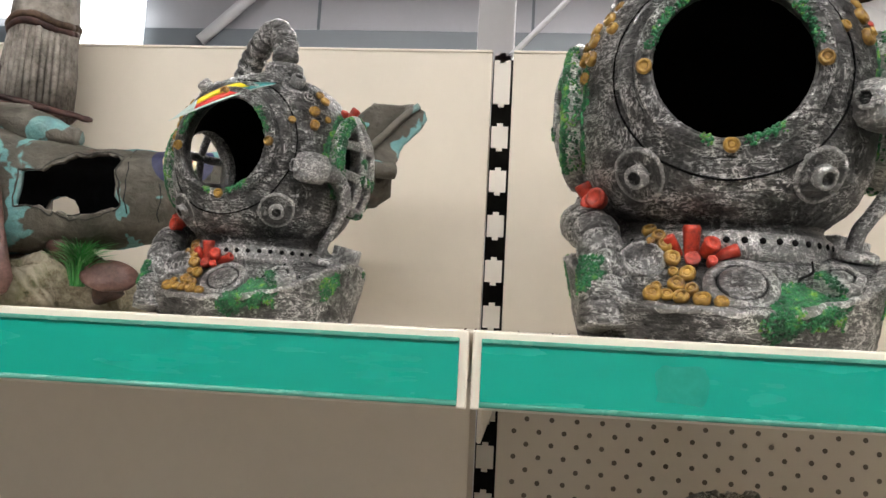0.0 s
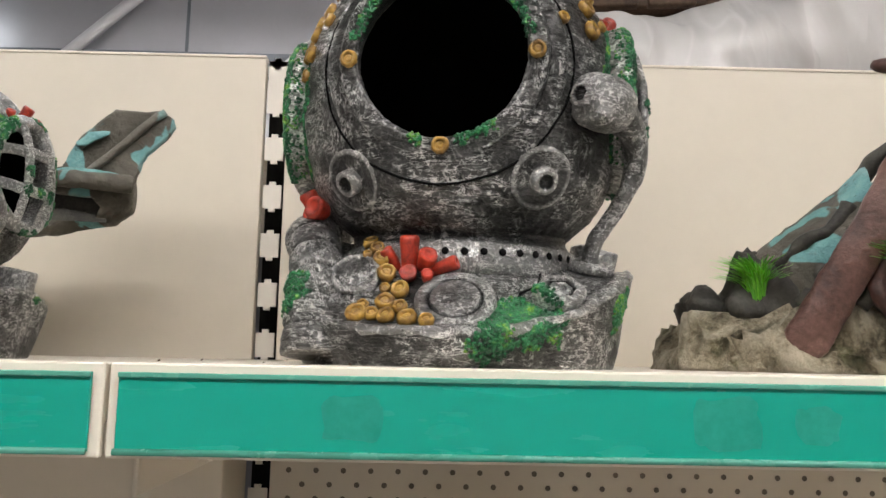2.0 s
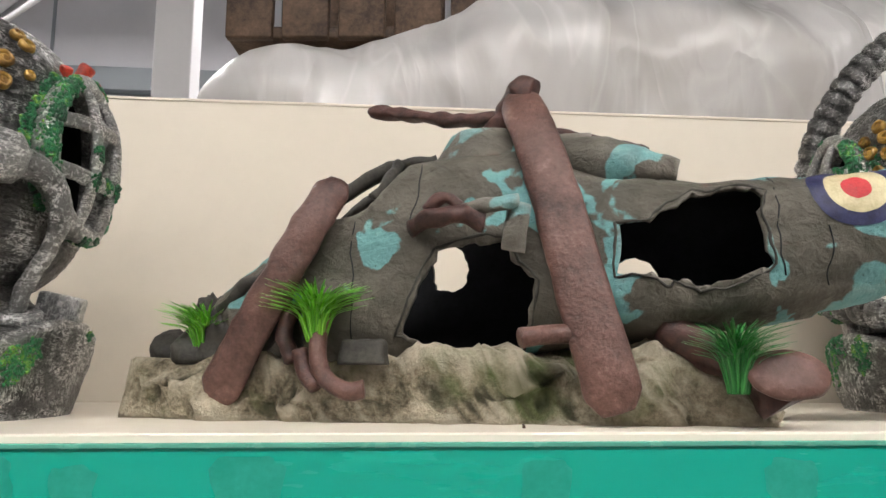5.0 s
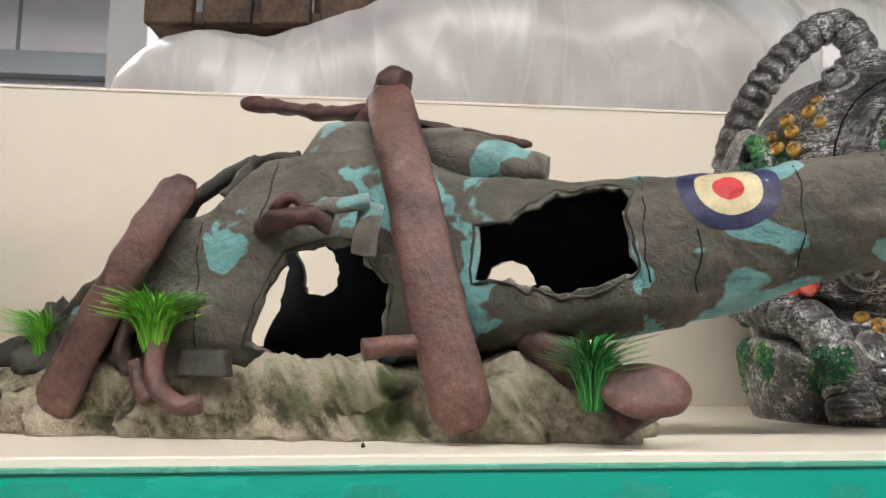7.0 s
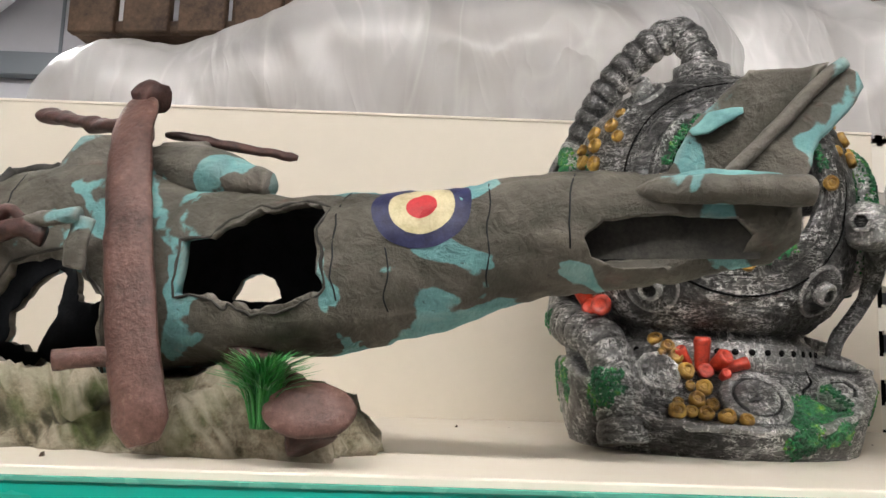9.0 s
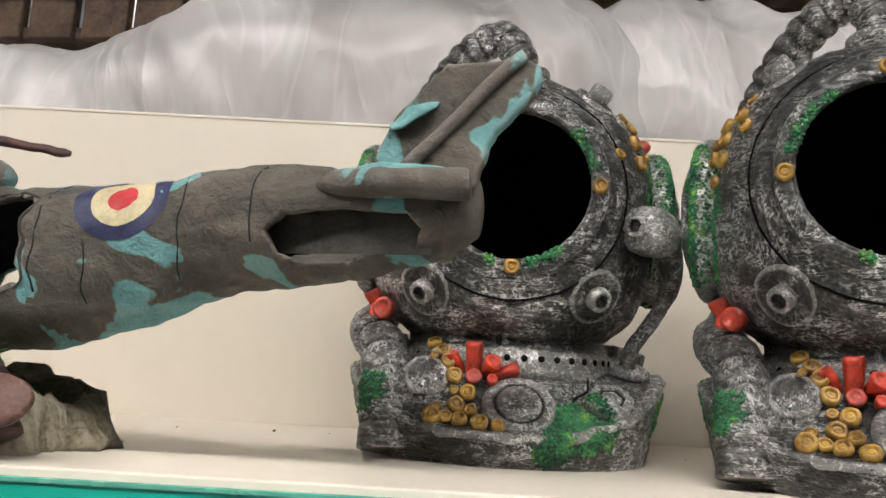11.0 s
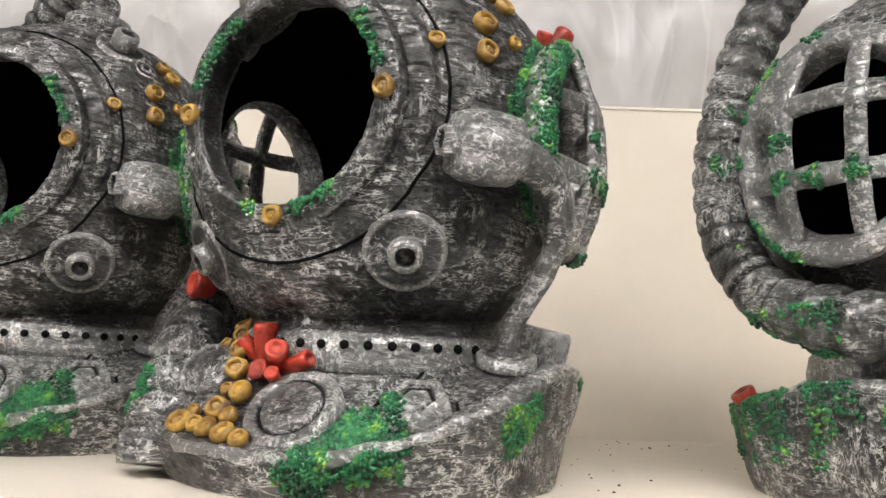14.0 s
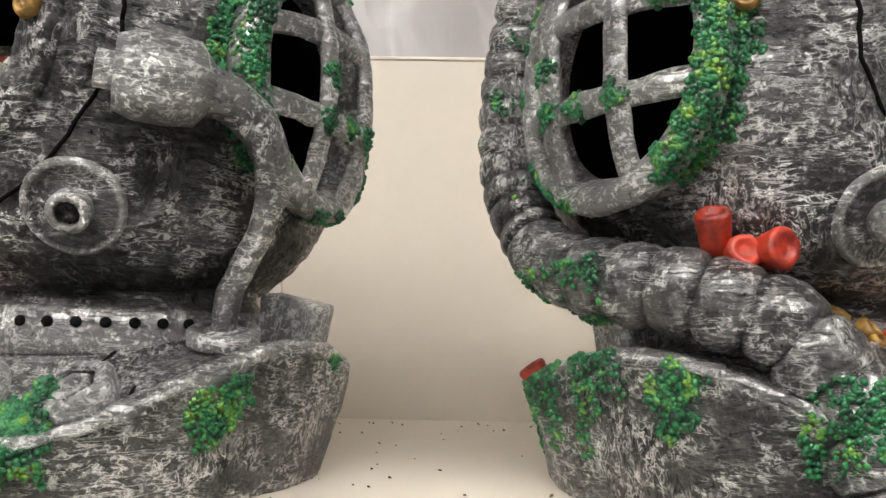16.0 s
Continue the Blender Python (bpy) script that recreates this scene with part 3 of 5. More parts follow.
# a dark crate on the bale, and a rack behind with pallets
structure("shelf_rack", box_bm(0.27, 2.5, 1.46, 2.1, 2.035, 2.06, 0.003), WOOD, "dark timber rack deck behind the bales")
for x in (0.32, 2.45):
    for y in (1.55, 2.06):
        structure("rack_post", box_bm(x - 0.03, x + 0.03, y - 0.02, y + 0.02, 0, 2.035, 0.003), WOOD, "dark timber rack post")
cr = empty("wooden_crate", pose(0.575, 1.28, 1.94, 0, 0, -6), "dark brown slatted wooden crate resting on a bale", "crate")
for i in range(7):
    for sy in (-0.2, 0.2):
        part("slat", box_bm(-0.27 + i * 0.078, -0.205 + i * 0.078, sy - 0.009, sy + 0.009, 0, 0.4, 0.003), WOOD, cr)
part("bottom_board", box_bm(-0.27, 0.27, -0.2, 0.2, 0.002, 0.02, 0.003), WOOD, cr)
for z in (0.06, 0.32):
    part("rail", box_bm(-0.275, 0.275, -0.222, -0.208, z, z + 0.05, 0.003), WOOD, cr)
for k in range(2):
    pl = empty("wooden_pallet", pose(1.3 + 0.03 * k, 1.75, 2.06 + 0.163 * k, 0, 0, -2 + 2 * k), "weathered brown timber pallet stacked on the rack", "pallet", "pallets stacked on the rack")
    for i in range(5):
        part("board", box_bm(-0.5, 0.5, -0.22 + i * 0.1, -0.14 + i * 0.1, 0.142, 0.162, 0.003), WOOD_PALE, pl)
    for y in (-0.215, 0.0, 0.2):
        part("bearer", box_bm(-0.5, 0.5, y - 0.02, y + 0.02, 0.05, 0.141, 0.003), WOOD_PALE, pl)
    for x in (-0.45, 0.0, 0.45):
        part("foot_board", box_bm(x - 0.05, x + 0.05, -0.235, 0.22, 0.0, 0.049, 0.003), WOOD, pl)


# ---- diver's helmet ornament ----
HC = Vector((0, 0.0, 0.187))
HR = Vector((0.112, 0.106, 0.105))
OPEN_Z = 0.189


def head_dir(az, el):
    a, e = radians(az), radians(el)
    return Vector((math.sin(a) * math.cos(e), -math.cos(a) * math.cos(e), math.sin(e)))


def on_head(d, k=1.0):
    d = Vector(d).normalized()
    h = math.hypot(d.x / HR.x, d.y / HR.y)
    n, rz = (2.15, HR.z) if d.z > 0 else (2.8, 0.113)
    return HC + d * (k / (h ** n + (abs(d.z) / rz) ** n) ** (1 / n))


def window_point(side, a, b, k=1.0):
    """A point on the head at a, b metres round the middle of a side window."""
    w = head_dir(97 * side, -2)
    t1 = Vector((0, 0, 1)).cross(w).normalized()
    t2 = w.cross(t1)
    return on_head(w + t1 * (a / 0.108) + t2 * (b / 0.108), k)


def shell_cup(origin, axis, r, bm=None, seed=0):
    """A small ring-shaped sea shell or coral cup."""
    h = r * 0.9
    prof = [(r * 0.3, -h * 0.5), (r * 0.9, -h * 0.5), (r, h * 0.1), (r * 0.82, h * 0.55), (r * 0.62, h * 0.6), (r * 0.5, h * 0.35), (r * 0.47, h * 0.15), (r * 0.34, h * 0.36), (r * 0.16, h * 0.4), (r * 0.04, h * 0.3)]
    return lathe(prof, 16, basis(origin, axis), bm, closed=False, wobble=0.16, seed=seed)


def coral_tube(origin, axis, r, h, bm=None, seed=0):
    prof = [(r * 0.75, -h * 0.15), (r * 0.85, 0), (r * 0.95, h * 0.5), (r * 1.05, h * 0.88), (r * 0.9, h), (r * 0.62, h * 0.99), (r * 0.5, h * 0.86), (r * 0.2, h * 0.84)]
    return lathe(prof, 18, basis(origin, axis), bm, closed=False, wobble=0.14, seed=seed)


def bolt_disc(e, origin, axis, r_disc, r_bolt, h, hexed=False):
    m = basis(origin, axis)
    w = part("washer", lathe([(r_disc * 0.35, -0.012), (r_disc, -0.012), (r_disc, 0.0005), (r_disc * 0.93, 0.0022), (r_disc * 0.80, 0.0012), (r_disc * 0.5, 0.0018)], 32, m, None, False, 0.03, origin[0] * 50), STONE, e)
    part("bolt", lathe([(r_bolt, 0.0), (r_bolt, h * 0.85), (r_bolt * 0.85, h), (r_bolt * 0.6, h), (r_bolt * 0.55, h * 0.75), (r_bolt * 0.1, h * 0.72)], 6 if hexed else 22, m, None, False, 0.04, origin[0] * 70), STONE_PALE, w, "pale worn bolt", not hexed)
    return w


def base_outline(phi):
    """Reach of the base from its middle at an angle from the front, and the height of its rim."""
    x, y = math.sin(phi), -math.cos(phi)
    n = 2.15
    hy = 0.114 if y < 0 else 0.112
    r = 1.0 / ((abs(x) / 0.118) ** n + (abs(y) / hy) ** n) ** (1 / n)
    side = abs(x) ** 3.2
    rim = 0.02 + 0.043 * side + (0.028 if y > 0 else 0.0) * (1 - side) * max(0, y)
    return r, rim


def base_height(x, y):
    """Height of the sloping top of the base."""
    rr = math.hypot(x, y)
    phi = math.atan2(x, -y)
    r, rim = base_outline(phi)
    s = min(1.0, rr / r)
    t = max(0.0, min(1.0, (s - 0.52) / 0.48))
    heap = 0.02 * math.exp(-((x + 0.06) ** 2 + (y + 0.064) ** 2) / 0.0006)
    return rim + (0.072 - rim) * (1 - t) ** 1.7 + heap * min(1.0, max(0.0, (1 - s) * 6))


def on_base(x, y, up=0.0):
    e = 0.004
    z = base_height(x, y)
    n = Vector(((base_height(x - e, y) - base_height(x + e, y)) / (2 * e), (base_height(x, y - e) - base_height(x, y + e)) / (2 * e), 1)).normalized()
    return Vector((x, y, z)) + n * up, n


def diver_helmet(m, label, group):
    e = empty("diver_helmet_ornament", m, label, "aquarium ornament", group)
    rng = random.Random(9)
    # base
    bm = bmesh.new()
    rings, N = [], 230
    rows = [("t", s) for s in (0.2, 0.4)] + [("t", 0.5 + 0.025 * i) for i in range(19)] + [("t", 0.965), ("t", 0.99)] + [("s", s) for s in (0.97, 0.92, 0.86, 0.8, 0.73, 0.66, 0.59, 0.52, 0.45, 0.38, 0.31, 0.24, 0.17, 0.1, 0.05, 0.0)]
    for kind, s in rows:
        ring = []
        for i in range(N):
            phi = 2 * math.pi * i / N
            r, rim = base_outline(phi)
            if kind == "t":
                rr = r * s
                z = base_height(rr * math.sin(phi), -rr * math.cos(phi)) + (0.0025 if 0.92 < s < 0.97 else 0.0)
            else:
                rr = r * (0.89 + 0.11 * s ** 0.8)
                z = rim * s
            p = Vector((rr * math.sin(phi), -rr * math.cos(phi), z))
            q = p * 28
            d = noise.fractal(q, 1.0, 2.0, 4) * 0.0018 + weather(p) * (1.0 if kind == "t" else 0.8)
            if kind == "t" and s < 0.9:
                p.z += d
            else:
                p += Vector((math.sin(phi), -math.cos(phi), 0)) * d * 1.3
                if kind == "s" and s == 0:
                    p.z = 0
            ring.append(bm.verts.new(p))
        rings.append(ring)
    bm.faces.new(rings[0])
    bm.faces.new(rings[-1][::-1])
    for p, q in zip(rings, rings[1:]):
        for i in range(N):
            j = (i + 1) % N
            bm.faces.new((p[i], q[i], q[j], p[j]))
    bmesh.ops.recalc_face_normals(bm, faces=bm.faces[:])
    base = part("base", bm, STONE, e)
    for k0, k1 in ((-34, 62), (-78, -42), (70, 128)):
        line = []
        for i in range(40):
            phi = radians(k0 + (k1 - k0) * i / 39)
            r, rim = base_outline(phi)
            w = 1 + 0.02 * noise.noise((phi * 5, 0, 3))
            line.append(Vector((r * 0.985 * w * math.sin(phi), -r * 0.985 * w * math.cos(phi), rim + 0.0012 * noise.noise((phi * 7, 2, 0)))))
        part("rim_lip", tube(line, lambda s, l: 0.003 * min(1, 0.3 + 5 * min(s, 1 - s)), 10, rough=0.0026), STONE_PALE, base, "worn pale lip")
    # neck
    sq = Matrix.Diagonal((0.88, 0.76, 1, 1))
    neck = part("neck_collar", lathe([(0.05, 0.055), (0.092, 0.058), (0.0935, 0.066), (0.092, 0.0765), (0.087, 0.0795), (0.084, 0.084), (0.09, 0.114), (0.05, 0.116)], 72, sq, None, False, 0.03), STONE, e)
    for i in range(-6, 9):
        a = radians(i * 8.5)
        p = Vector((0.0932 * 0.88 * math.sin(a), -0.0932 * 0.76 * math.cos(a), 0.0715))
        # Raised black disc that paints the dark of a hole.
        part("rivet_hole", lathe([(0.0024, 0), (0.0024, 0.0007), (0.0005, 0.0008)], 10, basis(p, (math.sin(a), -math.cos(a), 0.05)), None, False), BLACK, neck)
    # head
    bm = bmesh.new()
    bmesh.ops.create_uvsphere(bm, u_segments=250, v_segments=140, radius=1)
    for v in bm.verts:
        d = v.co.normalized()
        p = on_head(d)
        q = d * 3.4
        p += d * (noise.fractal(q, 1.0, 2.0, 4) * 0.0022 + noise.noise(d * 26) * 0.0004 - 0.0011 * max(0.0, 1 - abs(noise.noise(Vector((d.x * 6, d.y * 6, d.z * 17)))) * 14))
        v.co = p + d * weather(p)
    outer = set(bm.faces)
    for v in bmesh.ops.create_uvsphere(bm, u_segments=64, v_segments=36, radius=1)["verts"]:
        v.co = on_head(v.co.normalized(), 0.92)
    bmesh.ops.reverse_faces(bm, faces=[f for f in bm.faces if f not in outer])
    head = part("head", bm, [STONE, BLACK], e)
    cut = [lathe([(0.0585, 0), (0.0585, 0.14)], 96, basis((0, -0.01, OPEN_Z), (0, -1, 0)), None, False)]
    for side in (-1, 1):
        w = head_dir(97 * side, -2)
        cut.append(lathe([(0.0475, -0.06), (0.0475, 0.04)], 48, basis(on_head(w), w), None, False))
    carve(head, cut)
    # Inner faces take black paint that also carries their unlit look.
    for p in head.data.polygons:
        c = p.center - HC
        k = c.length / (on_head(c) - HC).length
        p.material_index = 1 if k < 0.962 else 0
        p.use_smooth = True
    # face ring
    ring_prof = [(0.0565, -0.078), (0.053, -0.0905), (0.0522, -0.0978), (0.053, -0.0993), (0.0548, -0.1), (0.0615, -0.0985), (0.0638, -0.0972), (0.0648, -0.0948), (0.0652, -0.0905), (0.0672, -0.0896), (0.0735, -0.0862), (0.0752, -0.0838), (0.0758, -0.08), (0.075, -0.068)]
    mm = basis((0, 0, OPEN_Z), (0, -1, 0))
    ring = part("face_ring", roughen(lathe([(r, -h) for r, h in dense(ring_prof)], 260, mm, None, True, 0.008), 0.8), STONE, e, "pale worn ring around the opening")
    for a in (-90, 0, 92, 182):
        p = Vector((0.058 * math.cos(radians(a)), -0.1, OPEN_Z + 0.058 * math.sin(radians(a))))
        part("shell", shell_cup(p, (0, -1, 0), 0.0057, None, a), YELLOW, ring, "ochre shell")
    # side windows
    wins = []
    for side in (-1, 1):
        rim = [window_point(side, 0.051 * math.cos(t), 0.053 * math.sin(t), 1.085) for t in [2 * math.pi * i / 56 for i in range(56)]]
        section = ((-0.0055, -0.012), (-0.006, 0.002), (-0.0035, 0.005), (0.0035, 0.005), (0.0062, 0.002), (0.0072, -0.006), (0.007, -0.014))
        bm = bmesh.new()
        rr = []
        for i, p in enumerate(rim):
            n = (p - HC).normalized()
            tng = (rim[(i + 1) % 56] - rim[i - 1]).normalized()
            o = n.cross(tng) * (1 if n.cross(tng).dot(p - window_point(side, 0, 0, 1.085)) > 0 else -1)
            wob = 1 + 0.16 * noise.noise(p * 90)
            rr.append([bm.verts.new(p + (o * a + n * h) * wob) for a, h in section])
        for i in range(56):
            p, q = rr[i], rr[(i + 1) % 56]
            for j in range(len(section)):
                k = (j + 1) % len(section)
                bm.faces.new((p[j], p[k], q[k], q[j]))
        bmesh.ops.recalc_face_normals(bm, faces=bm.faces[:])
        win = part("side_window", bm, STONE_PALE, e, "round barred window rim")
        wins.append(win)
        for off in (-0.0165, 0.0165):
            half = math.sqrt(0.0515 ** 2 - off ** 2)
            for upright in (True, False):
                pts = []
                for i in range(17):
                    s = half * (-1 + i / 8)
                    dome = 1.085 + 0.07 * max(0.0, 1 - (s * s + off * off) / 0.0515 ** 2) - (0.0 if upright else 0.012)
                    pts.append(window_point(side, off if upright else s, s if upright else off, dome))
                part("window_bar", tube(pts, 0.0058, 10, flat=0.62, flat_axis=head_dir(97 * side, -2), rough=0.0012), STONE, win)
    # lower and upper bolts
    for sx in (-1, 1):
        bolt_disc(e, on_head((sx * 0.06, -0.0755, -0.072), 0.985), (sx * 0.052, -0.085, -0.055), 0.0205, 0.0085, 0.009)
        d2 = head_dir(50 * sx, 46)
        bolt_disc(e, on_head(d2, 1.0), d2, 0.0165, 0.0085, 0.013)
        bolt_disc(e, on_head(head_dir(57 * sx, 35), 1.0), head_dir(57 * sx, 35), 0.0075, 0.004, 0.003)
    skin = bvh_of([head])
    seam = []
    for i in range(91):
        t = 2 * math.pi * i / 90
        r = 0.0795 + 0.0008 * noise.noise((math.cos(t) * 2, math.sin(t) * 2, 4))
        hit, n, _, _ = skin.ray_cast(Vector((r * math.cos(t), -0.2, OPEN_Z + r * math.sin(t))), Vector((0, 1, 0)), 0.2)
        if hit is not None:
            seam.append(hit)
    part("ring_seam", tube(seam, 0.0009, 8, rough=0.0003), BLACK, head, "dark groove")
    # hose
    col = part("hose_collar", lathe([(0.026, 0.2865), (0.028, 0.2895), (0.026, 0.29), (0.0265, 0.301), (0.024, 0.303), (0.0235, 0.312), (0.01, 0.313)], 36, Matrix.Translation((0.004, 0.014, 0)), None, False, 0.05), STONE, e)
    path = spline([(0.004, 0.014, 0.305), (0.002, 0.016, 0.325), (-0.012, 0.022, 0.346), (-0.036, 0.03, 0.338), (-0.068, 0.048, 0.305), (-0.092, 0.068, 0.252), (-0.096, 0.084, 0.195), (-0.099, 0.08, 0.145), (-0.104, 0.055, 0.108), (-0.107, 0.02, 0.094), (-0.102, -0.022, 0.086), (-0.09, -0.05, 0.074), (-0.083, -0.068, 0.05), (-0.082, -0.08, 0.024), (-0.081, -0.084, 0.006)], 26)

    def ribs(s, l):
        k = l / 0.0135 if s < 0.62 else l / 0.0185
        f = abs(math.sin(math.pi * k)) ** 0.26
        r = 0.0148 if s < 0.62 else 0.0148 + 0.0022 * min(1.0, (s - 0.62) / 0.1)
        deep = 0.3 if s < 0.62 else 0.3
        return r * (1.03 - deep + deep * f)

    hose = part("hose", roughen(tube(path, ribs, 30, rough=0.001), 0.8), STONE, e, "ribbed breathing hose")
    # valve and pipe
    valve = part("valve", lathe([(0.004, -0.0005), (0.014, 0.0), (0.0168, 0.007), (0.0178, 0.018), (0.0165, 0.03), (0.008, 0.037), (0.002, 0.038)], 28, basis((0.086, -0.083, 0.1645), (0.66, 0.75, -0.03)), None, False, 0.1), STONE, e, "pale rounded valve cap")
    part("bolt", lathe([(0.0075, 0), (0.0075, 0.009), (0.0055, 0.0095), (0.0045, 0.007), (0.001, 0.007)], 6, basis((0.088, -0.0815, 0.1645), (-0.6, -0.79, 0.05)), None, False), STONE_PALE, valve, "", False)
    bent = spline([(0.102, -0.064, 0.163), (0.112, -0.05, 0.16), (0.119, -0.037, 0.15), (0.12, -0.029, 0.132), (0.1125, -0.026, 0.112), (0.1015, -0.024, 0.096), (0.0945, -0.0225, 0.085), (0.0915, -0.0215, 0.074), (0.0915, -0.0205, 0.0605)], 10)
    part("pipe", tube(bent, lambda s, l: 0.0115 - 0.0058 * min(1, s * 1.8), 14, rough=0.0011), STONE, valve, "thin bent pipe")
    p, n = on_base(0.091, -0.0205, 0.0055)
    part("eye_ring", lathe([(0.004, -0.004), (0.0155, -0.004), (0.0155, 0.0015), (0.0135, 0.0028), (0.0095, 0.0016), (0.006, 0.0022)], 28, basis(p, n), None, True, 0.05), STONE_PALE, e)
    # blocks at the back corners of the base
    for sx in (-1, 1):
        bm = box_bm(-0.015, 0.015, -0.011, 0.011, -0.014, 0.0085, 0.002)
        part("block", bm, STONE, e).matrix_basis = pose(sx * 0.094, 0.026 if sx > 0 else 0.012, 0.077, 4, 12 * sx, 18 * sx)
    # discs and nut on the base
    p, n = on_base(0.009, -0.0845, 0.0022)
    way = n
    part("round_plate", lathe([(0.004, -0.006), (0.0248, -0.006), (0.0248, 0.0005), (0.0232, 0.0028), (0.0205, 0.0034), (0.0178, 0.003), (0.0168, 0.001), (0.0156, 0.001), (0.0148, 0.0034), (0.0095, 0.0038), (0.003, 0.004)], 44, basis(p, way), None, False, 0.02), STONE_PALE, e, "pale concentric round plate")
    p, n = on_base(-0.055, -0.074, 0.001)
    part("round_plate", lathe([(0.003, -0.01), (0.0165, -0.01), (0.0165, 0.001), (0.0145, 0.0028), (0.012, 0.0016), (0.006, 0.003), (0.001, 0.003)], 9, basis(p, n), None, False, 0.05), STONE_PALE, e, "", False)
    p, n = on_base(0.07, -0.073, 0.0055)
    nut = part("hex_nut", lathe([(0.0155, -0.012), (0.0165, 0.004), (0.015, 0.0068), (0.0105, 0.0072), (0.0095, 0.0046), (0.008, 0.0044), (0.0072, 0.0064), (0.0045, 0.0062), (0.004, -0.004)], 6, basis(p, (n + Vector((0.05, -0.12, 0))).normalized()), None, True), STONE_PALE, e, "", False)
    # folds of the breastplate
    for pts in (((0.0583, -0.0473), (0.0575, -0.056), (0.0569, -0.06), (0.0526, -0.0651), (0.047, -0.0702), (0.0452, -0.0784), (0.0433, -0.0858), (0.04, -0.094)), ((0.083, -0.06), (0.086, -0.065), (0.091, -0.067))):
        line = spline([on_base(x, y, 0.0004)[0] for x, y in pts], 8)
        part("fold", tube(line, 0.0009, 8, rough=0.0005), BLACK, base)
    # yellow corals
    for i, (x, y, r) in enumerate(((-0.0505, -0.05, 0.0056), (-0.0455, -0.0585, 0.005), (-0.042, -0.0645, 0.0052), (-0.0365, -0.0715, 0.0058), (-0.0255, -0.0795, 0.0056), (-0.0355, -0.079, 0.0034), (-0.033, -0.0875, 0.0056), (-0.023, -0.0905, 0.0046), (-0.0485, -0.0965, 0.006), (-0.039, -0.096, 0.0044), (-0.03, -0.0985, 0.0052), (-0.0165, -0.102, 0.0056), (-0.005, -0.105, 0.0046), (-0.051, -0.064, 0.003), (-0.046, -0.0895, 0.0036))):
        p, n = on_base(x, y, 0.003 + r * 0.35)
        part("yellow_coral", shell_cup(p, (n + Vector((rng.uniform(-0.25, 0.25), -0.35, 0))).normalized(), r * 1.1, None, i), YELLOW, e, "ochre ring coral")
    for i, (az, el, r) in enumerate(((43, 16, 0.0045), (58, 24, 0.0068), (57, 15, 0.0062), (67, 20, 0.004), (70, 34, 0.006), (68, 39, 0.0055), (-52, 22, 0.005), (-58, 28, 0.006), (-64, 20, 0.0062), (-62, 12, 0.006), (-68, 26, 0.0065), (-70, 14, 0.006), (-56, 34, 0.0045), (-74, 20, 0.005), (-66, 5, 0.005))):
        d = head_dir(az, el)
        part("yellow_coral", shell_cup(on_head(d, 1.02), d, r, None, i + 30), YELLOW, e, "ochre ring coral")
    # red corals
    for i, (x, y, z, r, h, ax) in enumerate(((-0.0225, -0.068, 0.06, 0.0068, 0.0215, (0.0, -0.12, 1)), (-0.013, -0.07, 0.062, 0.0068, 0.0125, (0.35, -0.75, 0.55)), (-0.006, -0.071, 0.0595, 0.005, 0.0155, (0.95, -0.2, 0.32)), (-0.031, -0.064, 0.062, 0.0045, 0.0145, (-0.55, -0.35, 0.8)), (-0.0105, -0.076, 0.0535, 0.0042, 0.0065, (0.2, -0.8, 0.5)), (-0.022, -0.071, 0.0555, 0.0062, 0.006, (0.0, -0.9, 0.4)), (-0.0935, -0.034, 0.1, 0.0074, 0.0095, (-0.6, -0.75, 0.3)), (-0.0885, -0.0425, 0.1025, 0.0086, 0.011, (-0.35, -1, 0.1)), (-0.0965, -0.0275, 0.104, 0.0074, 0.016, (-0.5, -0.2, 0.9)), (0.1, 0.012, 0.24, 0.0065, 0.016, (0.5, 0.1, 0.8)), (0.103, 0.024, 0.236, 0.0055, 0.011, (0.9, 0.2, 0.4)), (0.098, -0.002, 0.238, 0.005, 0.01, (0.4, -0.3, 0.8)), (-0.082, 0.074, 0.047, 0.008, 0.011, (-0.5, 0.4, 0.9)))):
        part("red_coral", coral_tube((x, y, z), ax, r * 0.88, h, None, i * 3), RED, e, "red tube coral")
    # painted moss
    surf = bvh_of([base, head, ring, hose, nut] + wins + [o for w in wins for o in w.children])
    D = head_dir
    patches = [((0.042, -0.108, 0.028), (0.15, -1, 0.35), 0.023), ((0.062, -0.1, 0.03), (0.4, -1, 0.5), 0.02), ((0.03, -0.112, 0.014), (0.1, -1, 0.05), 0.016), ((0.06, -0.083, 0.042), (0.1, -0.6, 0.9), 0.0115), ((0.045, -0.084, 0.042), (0.1, -0.8, 0.7), 0.012), ((0.04, -0.095, 0.036), (0.1, -0.8, 0.7), 0.014), ((0.056, -0.096, 0.034), (0.1, -0.8, 0.7), 0.014),
               ((0.113, -0.047, 0.04), (0.9, -0.3, 0.6), 0.0135), ((0.116, -0.036, 0.046), (0.9, -0.3, 0.6), 0.011), ((0.121, 0.03, 0.062), (1, 0, 0.4), 0.008), ((-0.1, -0.09, 0.045), (-0.5, -0.9, 0.3), 0.02), ((-0.115, 0.02, 0.072), (-0.4, 0.1, 1), 0.02), ((-0.114, 0.055, 0.068), (-0.4, 0.1, 1), 0.02), ((-0.09, 0.075, 0.06), (-0.5, 0.4, 1), 0.02), ((-0.075, 0.095, 0.05), (-0.5, 0.6, 1), 0.018), ((-0.118, -0.02, 0.05), (-1, -0.2, 0.5), 0.016)]
